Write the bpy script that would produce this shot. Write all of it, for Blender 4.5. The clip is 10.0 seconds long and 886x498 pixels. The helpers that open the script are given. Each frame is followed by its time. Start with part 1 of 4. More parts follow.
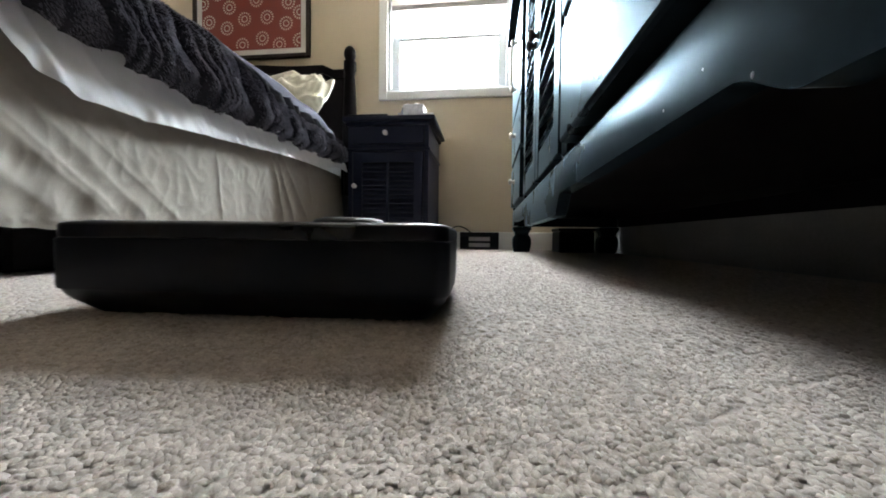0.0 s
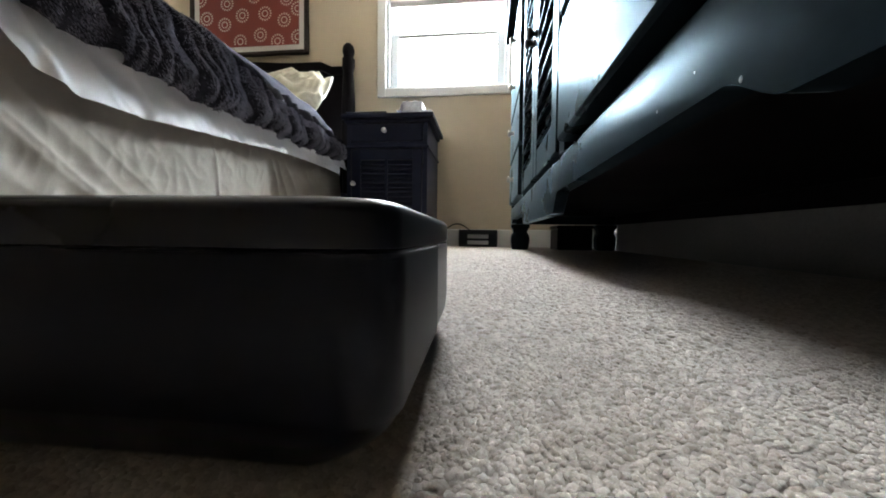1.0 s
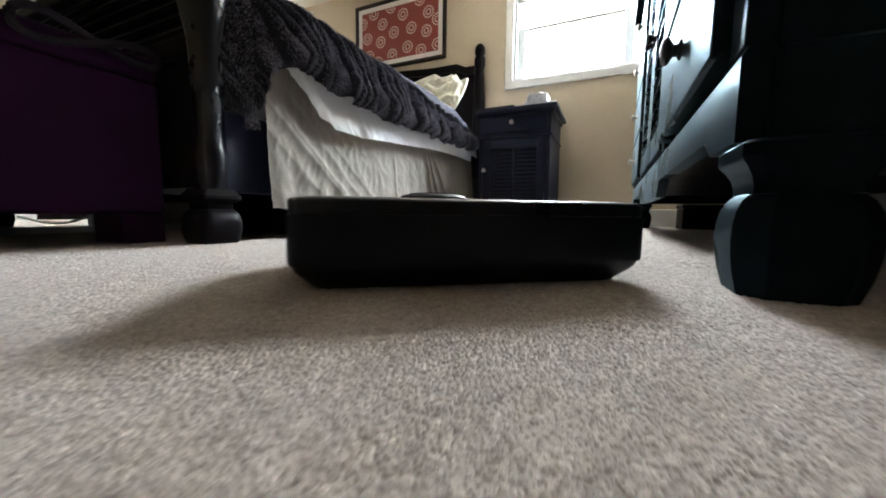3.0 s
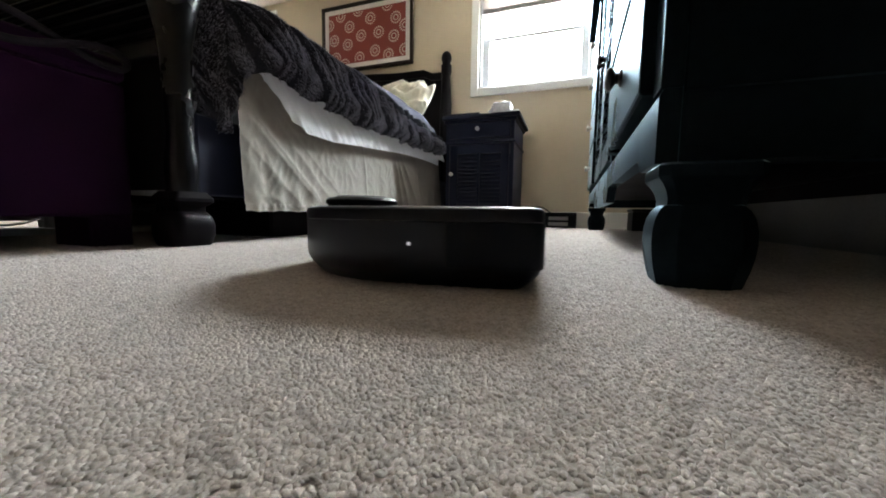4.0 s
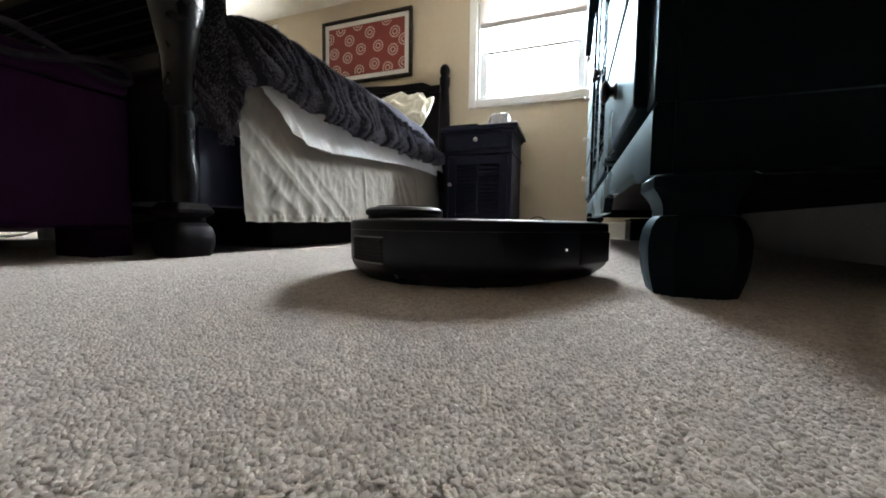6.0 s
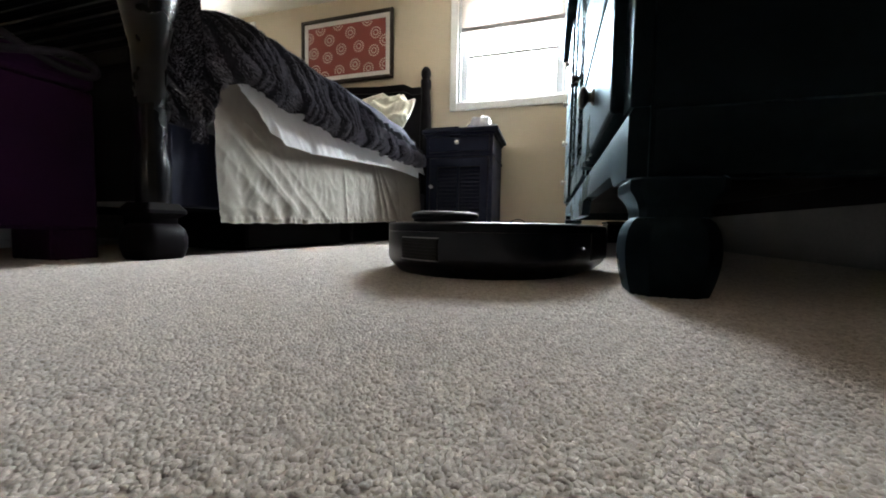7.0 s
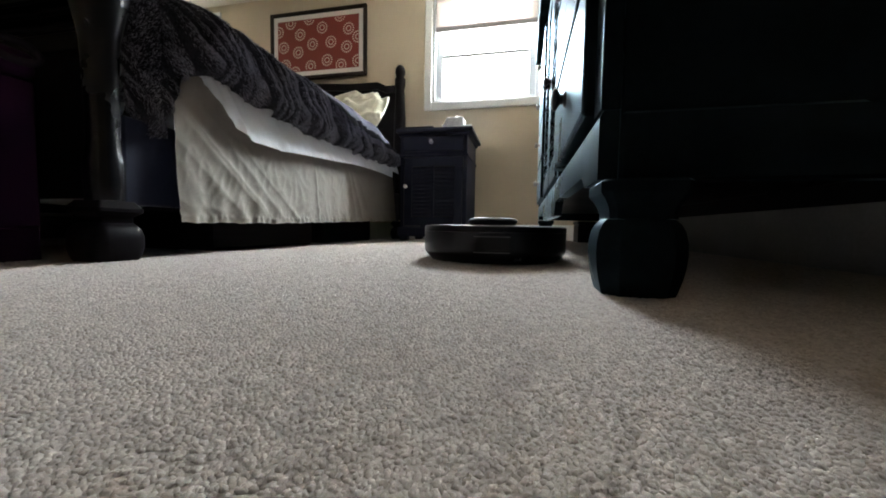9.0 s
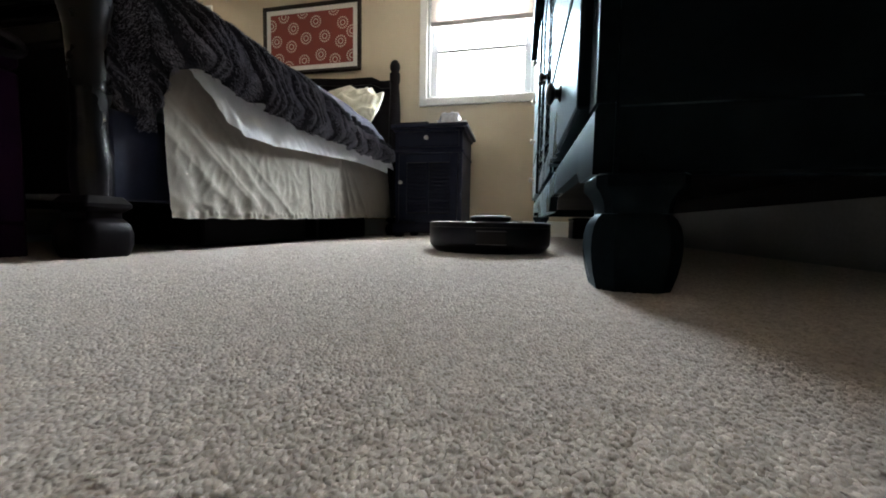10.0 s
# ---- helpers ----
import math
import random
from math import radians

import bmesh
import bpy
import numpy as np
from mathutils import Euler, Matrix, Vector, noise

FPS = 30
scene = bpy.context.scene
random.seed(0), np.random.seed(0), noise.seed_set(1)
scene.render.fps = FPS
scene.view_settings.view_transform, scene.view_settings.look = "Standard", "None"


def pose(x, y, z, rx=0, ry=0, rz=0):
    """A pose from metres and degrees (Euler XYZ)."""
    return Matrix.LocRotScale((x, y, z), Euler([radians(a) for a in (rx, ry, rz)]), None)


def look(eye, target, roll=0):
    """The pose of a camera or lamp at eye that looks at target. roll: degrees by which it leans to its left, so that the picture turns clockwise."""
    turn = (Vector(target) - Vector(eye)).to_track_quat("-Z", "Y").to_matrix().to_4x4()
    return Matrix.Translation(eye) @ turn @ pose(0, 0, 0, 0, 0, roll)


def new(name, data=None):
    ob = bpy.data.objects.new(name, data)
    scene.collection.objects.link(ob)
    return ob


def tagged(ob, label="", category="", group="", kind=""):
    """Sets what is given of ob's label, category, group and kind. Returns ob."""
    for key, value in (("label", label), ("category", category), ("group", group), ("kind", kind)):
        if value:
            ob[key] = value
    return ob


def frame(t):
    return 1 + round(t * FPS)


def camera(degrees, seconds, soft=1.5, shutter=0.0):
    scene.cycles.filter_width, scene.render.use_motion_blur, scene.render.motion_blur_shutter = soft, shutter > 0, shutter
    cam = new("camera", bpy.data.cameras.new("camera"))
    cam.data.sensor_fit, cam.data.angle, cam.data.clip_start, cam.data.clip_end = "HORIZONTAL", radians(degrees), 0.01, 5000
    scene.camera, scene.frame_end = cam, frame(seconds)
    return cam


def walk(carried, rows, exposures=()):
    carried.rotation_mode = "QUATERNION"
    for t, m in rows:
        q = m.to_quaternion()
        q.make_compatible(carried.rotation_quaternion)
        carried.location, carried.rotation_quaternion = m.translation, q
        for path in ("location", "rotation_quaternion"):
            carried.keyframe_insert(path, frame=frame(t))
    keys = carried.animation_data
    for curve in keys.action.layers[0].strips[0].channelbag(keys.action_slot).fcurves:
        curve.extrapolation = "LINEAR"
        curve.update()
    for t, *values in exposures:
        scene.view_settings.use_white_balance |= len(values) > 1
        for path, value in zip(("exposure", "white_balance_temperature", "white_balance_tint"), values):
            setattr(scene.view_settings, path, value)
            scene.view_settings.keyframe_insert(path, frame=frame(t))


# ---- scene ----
cam = camera(102.3, 10.0, soft=1.8, shutter=0.5)
U = 1.105  # the plan's unit in metres
PATH = [
    (0, (0.32, 0.889, 0.078), (0.085, 2.871, 0.015), 0.7),
    (0.5, (0.32, 0.888, 0.078), (0.085, 2.869, 0.014), 0.7),
    (1, (0.321, 0.884, 0.079), (0.093, 2.866, 0.001), 0.7),
    (1.2, (0.323, 0.884, 0.08), (0.076, 2.867, 0.027), 0.5),
    (1.4, (0.32, 0.855, 0.079), (-0.054, 2.815, 0.017), -0.5),
    (1.5, (0.321, 0.835, 0.078), (-0.129, 2.778, -0.016), 0.3),
    (1.7, (0.331, 0.798, 0.081), (-0.311, 2.685, -0.058), 0.0),
    (2, (0.33, 0.726, 0.08), (-0.451, 2.56, -0.079), 0.3),
    (2.2, (0.337, 0.699, 0.079), (-0.524, 2.496, -0.093), 0.6),
    (3.3, (0.353, 0.566, 0.076), (-0.441, 2.389, -0.141), 1.0),
    (3.5, (0.358, 0.556, 0.08), (-0.379, 2.401, -0.148), 1.1),
    (4, (0.357, 0.539, 0.08), (-0.306, 2.416, -0.106), 0.9),
    (4.5, (0.357, 0.535, 0.079), (-0.304, 2.416, -0.081), 0.8),
    (5, (0.358, 0.535, 0.081), (-0.306, 2.415, -0.077), 0.6),
    (6.5, (0.358, 0.536, 0.081), (-0.29, 2.424, -0.036), 0.9),
    (7, (0.357, 0.536, 0.08), (-0.203, 2.453, -0.037), 0.9),
    (7.5, (0.358, 0.543, 0.08), (-0.133, 2.478, -0.045), 1.1),
    (8, (0.358, 0.544, 0.08), (-0.111, 2.484, -0.04), 0.9),
    (8.5, (0.357, 0.54, 0.08), (-0.086, 2.487, -0.037), 0.9),
    (9, (0.357, 0.544, 0.081), (-0.068, 2.495, -0.035), 1.0),
    (9.5, (0.356, 0.54, 0.079), (-0.054, 2.494, -0.049), 0.9),
    (10, (0.358, 0.549, 0.079), (-0.042, 2.504, -0.055), 1.0),
]
walk(cam, [(t, look(Vector(eye) * U, Vector(to) * U, roll)) for t, eye, to, roll in PATH], exposures=[(0, 1.15), (1.2, 1.15), (1.7, 1.55), (2.1, 1.8), (2.75, 1.6), (3.4, 1.3), (4.5, 1.25), (7.5, 1.25), (8.5, 1.08), (10, 0.96)])

# ---- light: overcast daylight through the window ----
world = bpy.data.worlds.new("overcast")
scene.world = world
world.use_nodes = True
wn = world.node_tree.nodes
sky = wn.new("ShaderNodeTexSky")
sky.sky_type, sky.sun_disc, sky.sun_elevation, sky.sun_rotation = "NISHITA", False, radians(38), radians(200)
wn["Background"].inputs["Strength"].default_value = 0.1
world.node_tree.links.new(sky.outputs["Color"], wn["Background"].inputs["Color"])

sun = new("sun", bpy.data.lights.new("sun", "SUN"))
sun.data.energy, sun.data.angle, sun.data.color = 0.8, radians(15), (1, 0.96, 0.9)
sun.matrix_world = look((0, 6, 8), (0, 0, 4))

# the sky's light that falls in at each window
for lx, watts in ((0.15, 1370.0), (-2.32, 900.0)):
    window_light = new("window_light", bpy.data.lights.new("window_light", "AREA"))
    window_light.data.shape, window_light.data.size, window_light.data.size_y = "RECTANGLE", 2.6, 2.4
    window_light.data.energy, window_light.data.color = watts, (0.84, 0.935, 1.0)
    window_light.matrix_world = look((lx * U, 3.95 * U, 2.45 * U), ((lx - 0.05) * U, 3.0 * U, 1.2 * U))

# fill lamps added outside the windows, aimed up to lift the shadows indoors
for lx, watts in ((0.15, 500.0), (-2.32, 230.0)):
    fill_light = new("fill_light", bpy.data.lights.new("fill_light", "AREA"))
    fill_light.data.shape, fill_light.data.size, fill_light.data.size_y = "RECTANGLE", 2.6, 1.2
    fill_light.data.energy, fill_light.data.color = watts, (1.0, 0.985, 0.97)
    fill_light.matrix_world = look((lx * U, 3.9 * U, 0.25 * U), ((lx - 0.05) * U, 3.0 * U, 1.35 * U))


# ---- materials ----
def mat(name, color, rough=0.6, metal=0.0, vary=0.12, scale=8.0, fine=120.0, bump=0.1, dist=0.002, second=None, emit=0.0, spec=0.5):
    """Principled material with a coarse and a fine variation of colour and relief."""
    m = bpy.data.materials.new(name)
    m.use_nodes = True
    nt = m.node_tree
    nd, ln = nt.nodes, nt.links
    b = nd["Principled BSDF"]
    b.inputs["Roughness"].default_value, b.inputs["Metallic"].default_value = rough, metal
    b.inputs["Specular IOR Level"].default_value = spec
    tc = nd.new("ShaderNodeTexCoord")
    big, small = nd.new("ShaderNodeTexNoise"), nd.new("ShaderNodeTexNoise")
    big.inputs["Scale"].default_value, big.inputs["Detail"].default_value = scale, 5
    small.inputs["Scale"].default_value, small.inputs["Detail"].default_value = fine, 3
    for n in (big, small):
        ln.new(tc.outputs["Object"], n.inputs["Vector"])
    mixn = nd.new("ShaderNodeMath")
    mixn.operation = "MULTIPLY_ADD"
    mixn.inputs[1].default_value = 0.45
    ln.new(small.outputs["Fac"], mixn.inputs[0])
    half = nd.new("ShaderNodeMath")
    half.operation = "MULTIPLY"
    half.inputs[1].default_value = 0.55
    ln.new(big.outputs["Fac"], half.inputs[0])
    ln.new(half.outputs[0], mixn.inputs[2])
    ramp = nd.new("ShaderNodeValToRGB")
    lo = [c * (1 - vary) for c in color]
    hi = list(second) if second else [min(1, c * (1 + vary)) for c in color]
    ramp.color_ramp.elements[0].position, ramp.color_ramp.elements[0].color = 0.32, (*lo, 1)
    ramp.color_ramp.elements[1].position, ramp.color_ramp.elements[1].color = 0.68, (*hi, 1)
    ln.new(mixn.outputs[0], ramp.inputs["Fac"])
    ln.new(ramp.outputs["Color"], b.inputs["Base Color"])
    rr = nd.new("ShaderNodeMapRange")
    rr.inputs["To Min"].default_value, rr.inputs["To Max"].default_value = max(0, rough - 0.08), min(1, rough + 0.08)
    ln.new(big.outputs["Fac"], rr.inputs["Value"])
    ln.new(rr.outputs["Result"], b.inputs["Roughness"])
    if bump:
        bp = nd.new("ShaderNodeBump")
        bp.inputs["Strength"].default_value, bp.inputs["Distance"].default_value = bump, dist
        ln.new(mixn.outputs[0], bp.inputs["Height"])
        ln.new(bp.outputs["Normal"], b.inputs["Normal"])
    if emit:
        ln.new(ramp.outputs["Color"], b.inputs["Emission Color"])
        b.inputs["Emission Strength"].default_value = emit
    return m


WALL = mat("tan_wall_paint", (0.56, 0.475, 0.35), 0.8, vary=0.05, scale=3, fine=260, bump=0.25, dist=0.0015)
CEIL = mat("ceiling_paint", (0.78, 0.75, 0.67), 0.9, vary=0.04, fine=160, bump=0.35, dist=0.003)
# white baseboard coloured darker, to hold the shade under the dresser
SHADED_BOARD = mat("shaded_board_paint", (0.20, 0.20, 0.19), 0.6, vary=0.15, bump=0.1)
WHITE = mat("white_trim_paint", (0.8, 0.8, 0.78), 0.45, vary=0.03, bump=0.05)
VINYL = mat("white_vinyl", (0.5, 0.52, 0.53), 0.35, vary=0.02, bump=0.02)
BLACK = mat("black_lacquered_wood", (0.007, 0.011, 0.014), 0.29, vary=0.3, scale=5, fine=90, bump=0.06, dist=0.0006, spec=0.0)
# a thin blue-black sheen that shows at a glancing view
_nt = BLACK.node_tree
_fr, _gl, _mx = _nt.nodes.new("ShaderNodeFresnel"), _nt.nodes.new("ShaderNodeBsdfGlossy"), _nt.nodes.new("ShaderNodeMixShader")
_fr.inputs["IOR"].default_value = 1.07
_gl.inputs["Color"].default_value, _gl.inputs["Roughness"].default_value = (0.66, 0.85, 0.97, 1), 0.29
_pb = _nt.nodes["Principled BSDF"]
_nt.links.new(_pb.inputs["Normal"].links[0].from_socket, _gl.inputs["Normal"])
_nt.links.new(_pb.inputs["Roughness"].links[0].from_socket, _gl.inputs["Roughness"])
_nt.links.new(_fr.outputs[0], _mx.inputs[0])
_nt.links.new(_pb.outputs[0], _mx.inputs[1])
_nt.links.new(_gl.outputs[0], _mx.inputs[2])
_nt.links.new(_mx.outputs[0], _nt.nodes["Material Output"].inputs["Surface"])
BLACKW = mat("dark_stained_wood", (0.006, 0.005, 0.006), 0.38, vary=0.3, scale=5, fine=90, bump=0.08, dist=0.0008, spec=0.045)
NAVY = mat("black_blue_wood", (0.010, 0.013, 0.030), 0.45, vary=0.25, scale=6, fine=90, bump=0.08, dist=0.0008, spec=0.22)
PLUM = mat("dark_plum_wood", (0.028, 0.006, 0.034), 0.75, vary=0.25, scale=6, fine=300, bump=0.25, dist=0.001, spec=0.1)
NICKEL = mat("brushed_nickel", (0.62, 0.6, 0.57), 0.28, 1.0, vary=0.08, fine=300, bump=0.05)
IRON = mat("dark_bronze", (0.03, 0.03, 0.032), 0.38, 0.5, vary=0.2, bump=0.05)
SKIRT = mat("taupe_cotton", (0.262, 0.242, 0.217), 0.85, vary=0.05, scale=22, fine=500, bump=0.3, dist=0.003, spec=0.12)
SHEET = mat("white_cotton", (0.76, 0.78, 0.82), 0.9, vary=0.03, scale=18, fine=500, bump=0.35, dist=0.003, spec=0.05)
PILLOW = mat("cream_satin", (0.68, 0.65, 0.54), 0.6, vary=0.05, scale=6, fine=400, bump=0.1, dist=0.001)
# pelt coloured near black, as the self-shadow between the ropes of pile
SHADED_FUR = mat("shaded_faux_fur", (0.007, 0.007, 0.009), 0.9, vary=0.5, scale=14, fine=220, bump=0.7, dist=0.004, second=(0.048, 0.048, 0.06), spec=0.05)
COVER = mat("charcoal_blue_cover", (0.06, 0.06, 0.075), 0.9, vary=0.2, scale=10, fine=300, bump=0.2, spec=0.03)
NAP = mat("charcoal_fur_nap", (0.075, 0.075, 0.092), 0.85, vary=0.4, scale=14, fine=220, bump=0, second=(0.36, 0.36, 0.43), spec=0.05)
BRAID = mat("dark_braided_cord", (0.03, 0.026, 0.034), 0.8, vary=0.3, scale=60, fine=400, bump=0.4, dist=0.002, spec=0.1)
CARPET = mat("beige_carpet", (0.415, 0.355, 0.315), 0.95, vary=0.18, scale=150, fine=900, bump=0.15, dist=0.002, second=(0.59, 0.52, 0.472), spec=0.03)
_nt = CARPET.node_tree
# each tuft of yarn has a tone of its own, and some are browner
_geo, _tone, _mul = _nt.nodes.new("ShaderNodeNewGeometry"), _nt.nodes.new("ShaderNodeValToRGB"), _nt.nodes.new("ShaderNodeMixRGB")
_tone.color_ramp.elements[0].position, _tone.color_ramp.elements[0].color = 0.0, (0.76, 0.71, 0.67, 1)
_tone.color_ramp.elements[1].position, _tone.color_ramp.elements[1].color = 1.0, (1.12, 1.11, 1.10, 1)
_tone.color_ramp.elements.new(0.35).color = (0.93, 0.91, 0.89, 1)
_mul.blend_type, _mul.inputs[0].default_value = "MULTIPLY", 1.0
_pb = _nt.nodes["Principled BSDF"]
_nt.links.new(_geo.outputs["Random Per Island"], _tone.inputs["Fac"])
_nt.links.new(_pb.inputs["Base Color"].links[0].from_socket, _mul.inputs[1])
_nt.links.new(_tone.outputs["Color"], _mul.inputs[2])
_nt.links.new(_mul.outputs["Color"], _pb.inputs["Base Color"])
_pb.inputs["Sheen Weight"].default_value, _pb.inputs["Sheen Roughness"].default_value = 0.22, 0.45
_pb.inputs["Sheen Tint"].default_value = (0.78, 0.9, 1.0, 1)
_mix = _nt.nodes.new("ShaderNodeMixShader")
_mix.inputs[0].default_value = 0.05
_thru = _nt.nodes.new("ShaderNodeBsdfTranslucent")
_thru.inputs[0].default_value = (0.84, 0.76, 0.68, 1)
_nt.links.new(_nt.nodes["Principled BSDF"].outputs[0], _mix.inputs[1])
_nt.links.new(_thru.outputs[0], _mix.inputs[2])
_nt.links.new(_mix.outputs[0], _nt.nodes["Material Output"].inputs["Surface"])
LACQUER = mat("glossy_black_lacquer", (0.006, 0.006, 0.008), 0.27, vary=0.2, scale=5, fine=90, bump=0, dist=0.0005, spec=0.35)
SHELL = mat("black_plastic", (0.004, 0.005, 0.009), 0.45, vary=0.15, scale=9, fine=700, bump=0.12, dist=0.0004, spec=0.18)
LID = mat("grey_black_plastic", (0.004, 0.005, 0.009), 0.3, vary=0.15, scale=9, fine=500, bump=0.08, dist=0.0004, spec=0.28)
RUBBER = mat("black_rubber", (0.012, 0.012, 0.012), 0.8, vary=0.2, bump=0.2)
SLOT = mat("worn_grey_edge", (0.2, 0.2, 0.21), 0.35, vary=0.1, bump=0.02)
RED = mat("brick_red_print", (0.22, 0.035, 0.025), 0.7, vary=0.08, bump=0.03)
MOTIF = mat("cream_print", (0.72, 0.6, 0.52), 0.7, vary=0.05, bump=0.02)
MAT_BOARD = mat("white_mat_board", (0.75, 0.73, 0.7), 0.8, vary=0.03, bump=0.05)
FRAME = mat("dark_brown_frame", (0.02, 0.012, 0.009), 0.4, vary=0.3, bump=0.1, spec=0.2)
PAPER = mat("white_paper", (0.8, 0.8, 0.8), 0.8, vary=0.03, bump=0.05)
GREYCARD = mat("patterned_grey_card", (0.62, 0.62, 0.64), 0.7, vary=0.25, scale=60, fine=200, bump=0.03)
BARGREY = mat("grey_shade_bar", (0.3, 0.28, 0.28), 0.6, vary=0.05, bump=0.02)
SHADE = mat("pale_fabric_shade", (0.8, 0.78, 0.74), 0.85, vary=0.03, fine=400, bump=0.1)
_nt = SHADE.node_tree
_tr, _mx = _nt.nodes.new("ShaderNodeBsdfTranslucent"), _nt.nodes.new("ShaderNodeMixShader")
_tr.inputs["Color"].default_value, _mx.inputs["Fac"].default_value = (0.34, 0.31, 0.29, 1), 0.5
_nt.links.new(_nt.nodes["Principled BSDF"].outputs[0], _mx.inputs[1])
_nt.links.new(_tr.outputs[0], _mx.inputs[2])
_nt.links.new(_mx.outputs[0], _nt.nodes["Material Output"].inputs["Surface"])
LED = mat("status_light", (0.85, 0.85, 0.95), 0.5, emit=0.25, bump=0)
SKYGLOW = mat("bright_overcast_sky", (0.97, 0.985, 1.0), 1.0, vary=0.01, bump=0, emit=1.0)

glass = bpy.data.materials.new("window_glass")
glass.use_nodes = True
gb = glass.node_tree.nodes["Principled BSDF"]
gb.inputs["Transmission Weight"].default_value, gb.inputs["Roughness"].default_value, gb.inputs["IOR"].default_value = 1.0, 0.0, 1.45


# ---- building helpers ----
def thing(name, label, category, group="", kind="", at=(0, 0, 0)):
    ob = new(name)
    ob.empty_display_size = 0.05
    ob.location = Vector(at) * U
    return tagged(ob, label, category, group, kind)


def mesh_of(name, bm, material, smooth=None):
    me = bpy.data.meshes.new(name)
    bmesh.ops.recalc_face_normals(bm, faces=bm.faces[:])
    bm.to_mesh(me)
    bm.free()
    me.transform(Matrix.Scale(U, 4))
    me.materials.append(material)
    if smooth:
        me.shade_smooth()
        if smooth < 180:
            me.set_sharp_from_angle(angle=radians(smooth))
    return me


def part(name, bm, material, parent=None, label="", smooth=None, at=None):
    ob = new(name, mesh_of(name, bm, material, smooth))
    if parent:
        ob.parent = parent
    if at:
        ob.location = Vector(at) * U
    if label:
        ob["label"] = label
    return ob


def again(ob, parent, at):
    """Another object on the same mesh."""
    o = new(ob.name.split(".")[0], ob.data)
    o.parent = parent
    o.location = Vector(at) * U
    return o


def box(bm, x0, x1, y0, y1, z0, z1, bevel=0.0, seg=1):
    vs = [bm.verts.new((x, y, z)) for x in (x0, x1) for y in (y0, y1) for z in (z0, z1)]
    fs = [bm.faces.new([vs[i] for i in f]) for f in ((0, 1, 3, 2), (4, 6, 7, 5), (0, 4, 5, 1), (2, 3, 7, 6), (0, 2, 6, 4), (1, 5, 7, 3))]
    if bevel:
        es = {e for f in fs for e in f.edges}
        bmesh.ops.bevel(bm, geom=list(es), offset=bevel, segments=seg, affect="EDGES", profile=0.5)
    return bm


def boxed(*a, **k):
    return box(bmesh.new(), *a, **k)


def loft(bm, rings, closed=True, caps=True):
    """Skin a list of rings of points."""
    vr = [[bm.verts.new(p) for p in r] for r in rings]
    n = len(vr[0])
    for a, b in zip(vr, vr[1:]):
        for i in range(n if closed else n - 1):
            j = (i + 1) % n
            bm.faces.new((a[i], a[j], b[j], b[i]))
    if caps and closed:
        bm.faces.new(list(reversed(vr[0])))
        bm.faces.new(vr[-1])
    return bm


def lathe(profile, segs=24, cx=0, cy=0, bm=None):
    rings = [[(cx + r * math.cos(2 * math.pi * k / segs), cy + r * math.sin(2 * math.pi * k / segs), z) for k in range(segs)] for r, z in profile]
    return loft(bm or bmesh.new(), rings)


def chamfered(profile, cut=0.3, cx=0, cy=0, seg=4):
    """A square turned foot: square rings with rounded corners."""
    rings = []
    for h, z in profile:
        r = h * cut
        ring = []
        for k in range(4):
            for q in range(seg + 1):
                a = math.pi / 2 * (k + q / seg)
                sx, sy = ((1, 1), (-1, 1), (-1, -1), (1, -1))[k]
                ring.append((cx + sx * (h - r) + r * math.cos(a), cy + sy * (h - r) + r * math.sin(a), z))
        rings.append(ring)
    return loft(bmesh.new(), rings)


def tube(points, r, segs=8, bm=None):
    pts = [Vector(p) for p in points]
    rings = []
    for i, p in enumerate(pts):
        d = (pts[min(i + 1, len(pts) - 1)] - pts[max(i - 1, 0)]).normalized()
        s = d.cross(Vector((0, 0, 1)) if abs(d.z) < 0.9 else Vector((1, 0, 0))).normalized()
        u = s.cross(d)
        rings.append([p + r * (math.cos(2 * math.pi * k / segs) * s + math.sin(2 * math.pi * k / segs) * u) for k in range(segs)])
    return loft(bm or bmesh.new(), rings)


def grid(fn, nu, nv):
    """A sheet of points fn(u, v), u and v from 0 to 1."""
    bm = bmesh.new()
    vs = [[bm.verts.new(fn(i / nu, j / nv)) for j in range(nv + 1)] for i in range(nu + 1)]
    for i in range(nu):
        for j in range(nv):
            bm.faces.new((vs[i][j], vs[i + 1][j], vs[i + 1][j + 1], vs[i][j + 1]))
    return bm


def smooth_step(a, b, x):
    t = min(1, max(0, (x - a) / (b - a)))
    return t * t * (3 - 2 * t)


def lerp_table(rows, x):
    for (x0, y0), (x1, y1) in zip(rows, rows[1:]):
        if x <= x1:
            t = min(1, max(0, (x - x0) / (x1 - x0)))
            return y0 + (y1 - y0) * t
    return rows[-1][1]


# ---- the room ----
WX0, WX1, WZ0, WZ1 = -0.275, 0.44, 0.946, 1.683  # the opening of one window
W2 = -2.478  # the other window's shift along the wall
FZ = 0.016  # the pile lies this high round the feet of the furniture
XL, XR, YB, YF, ZC = -3.2, 0.95, -1.9, 3.0, 1.79  # inner faces of the walls; ceiling height


def floor_z(x):
    """the carpet lies lower, pressed flat, beside and under the bed"""
    return FZ - 0.014 * (1 - smooth_step(-0.45, -0.05, x))


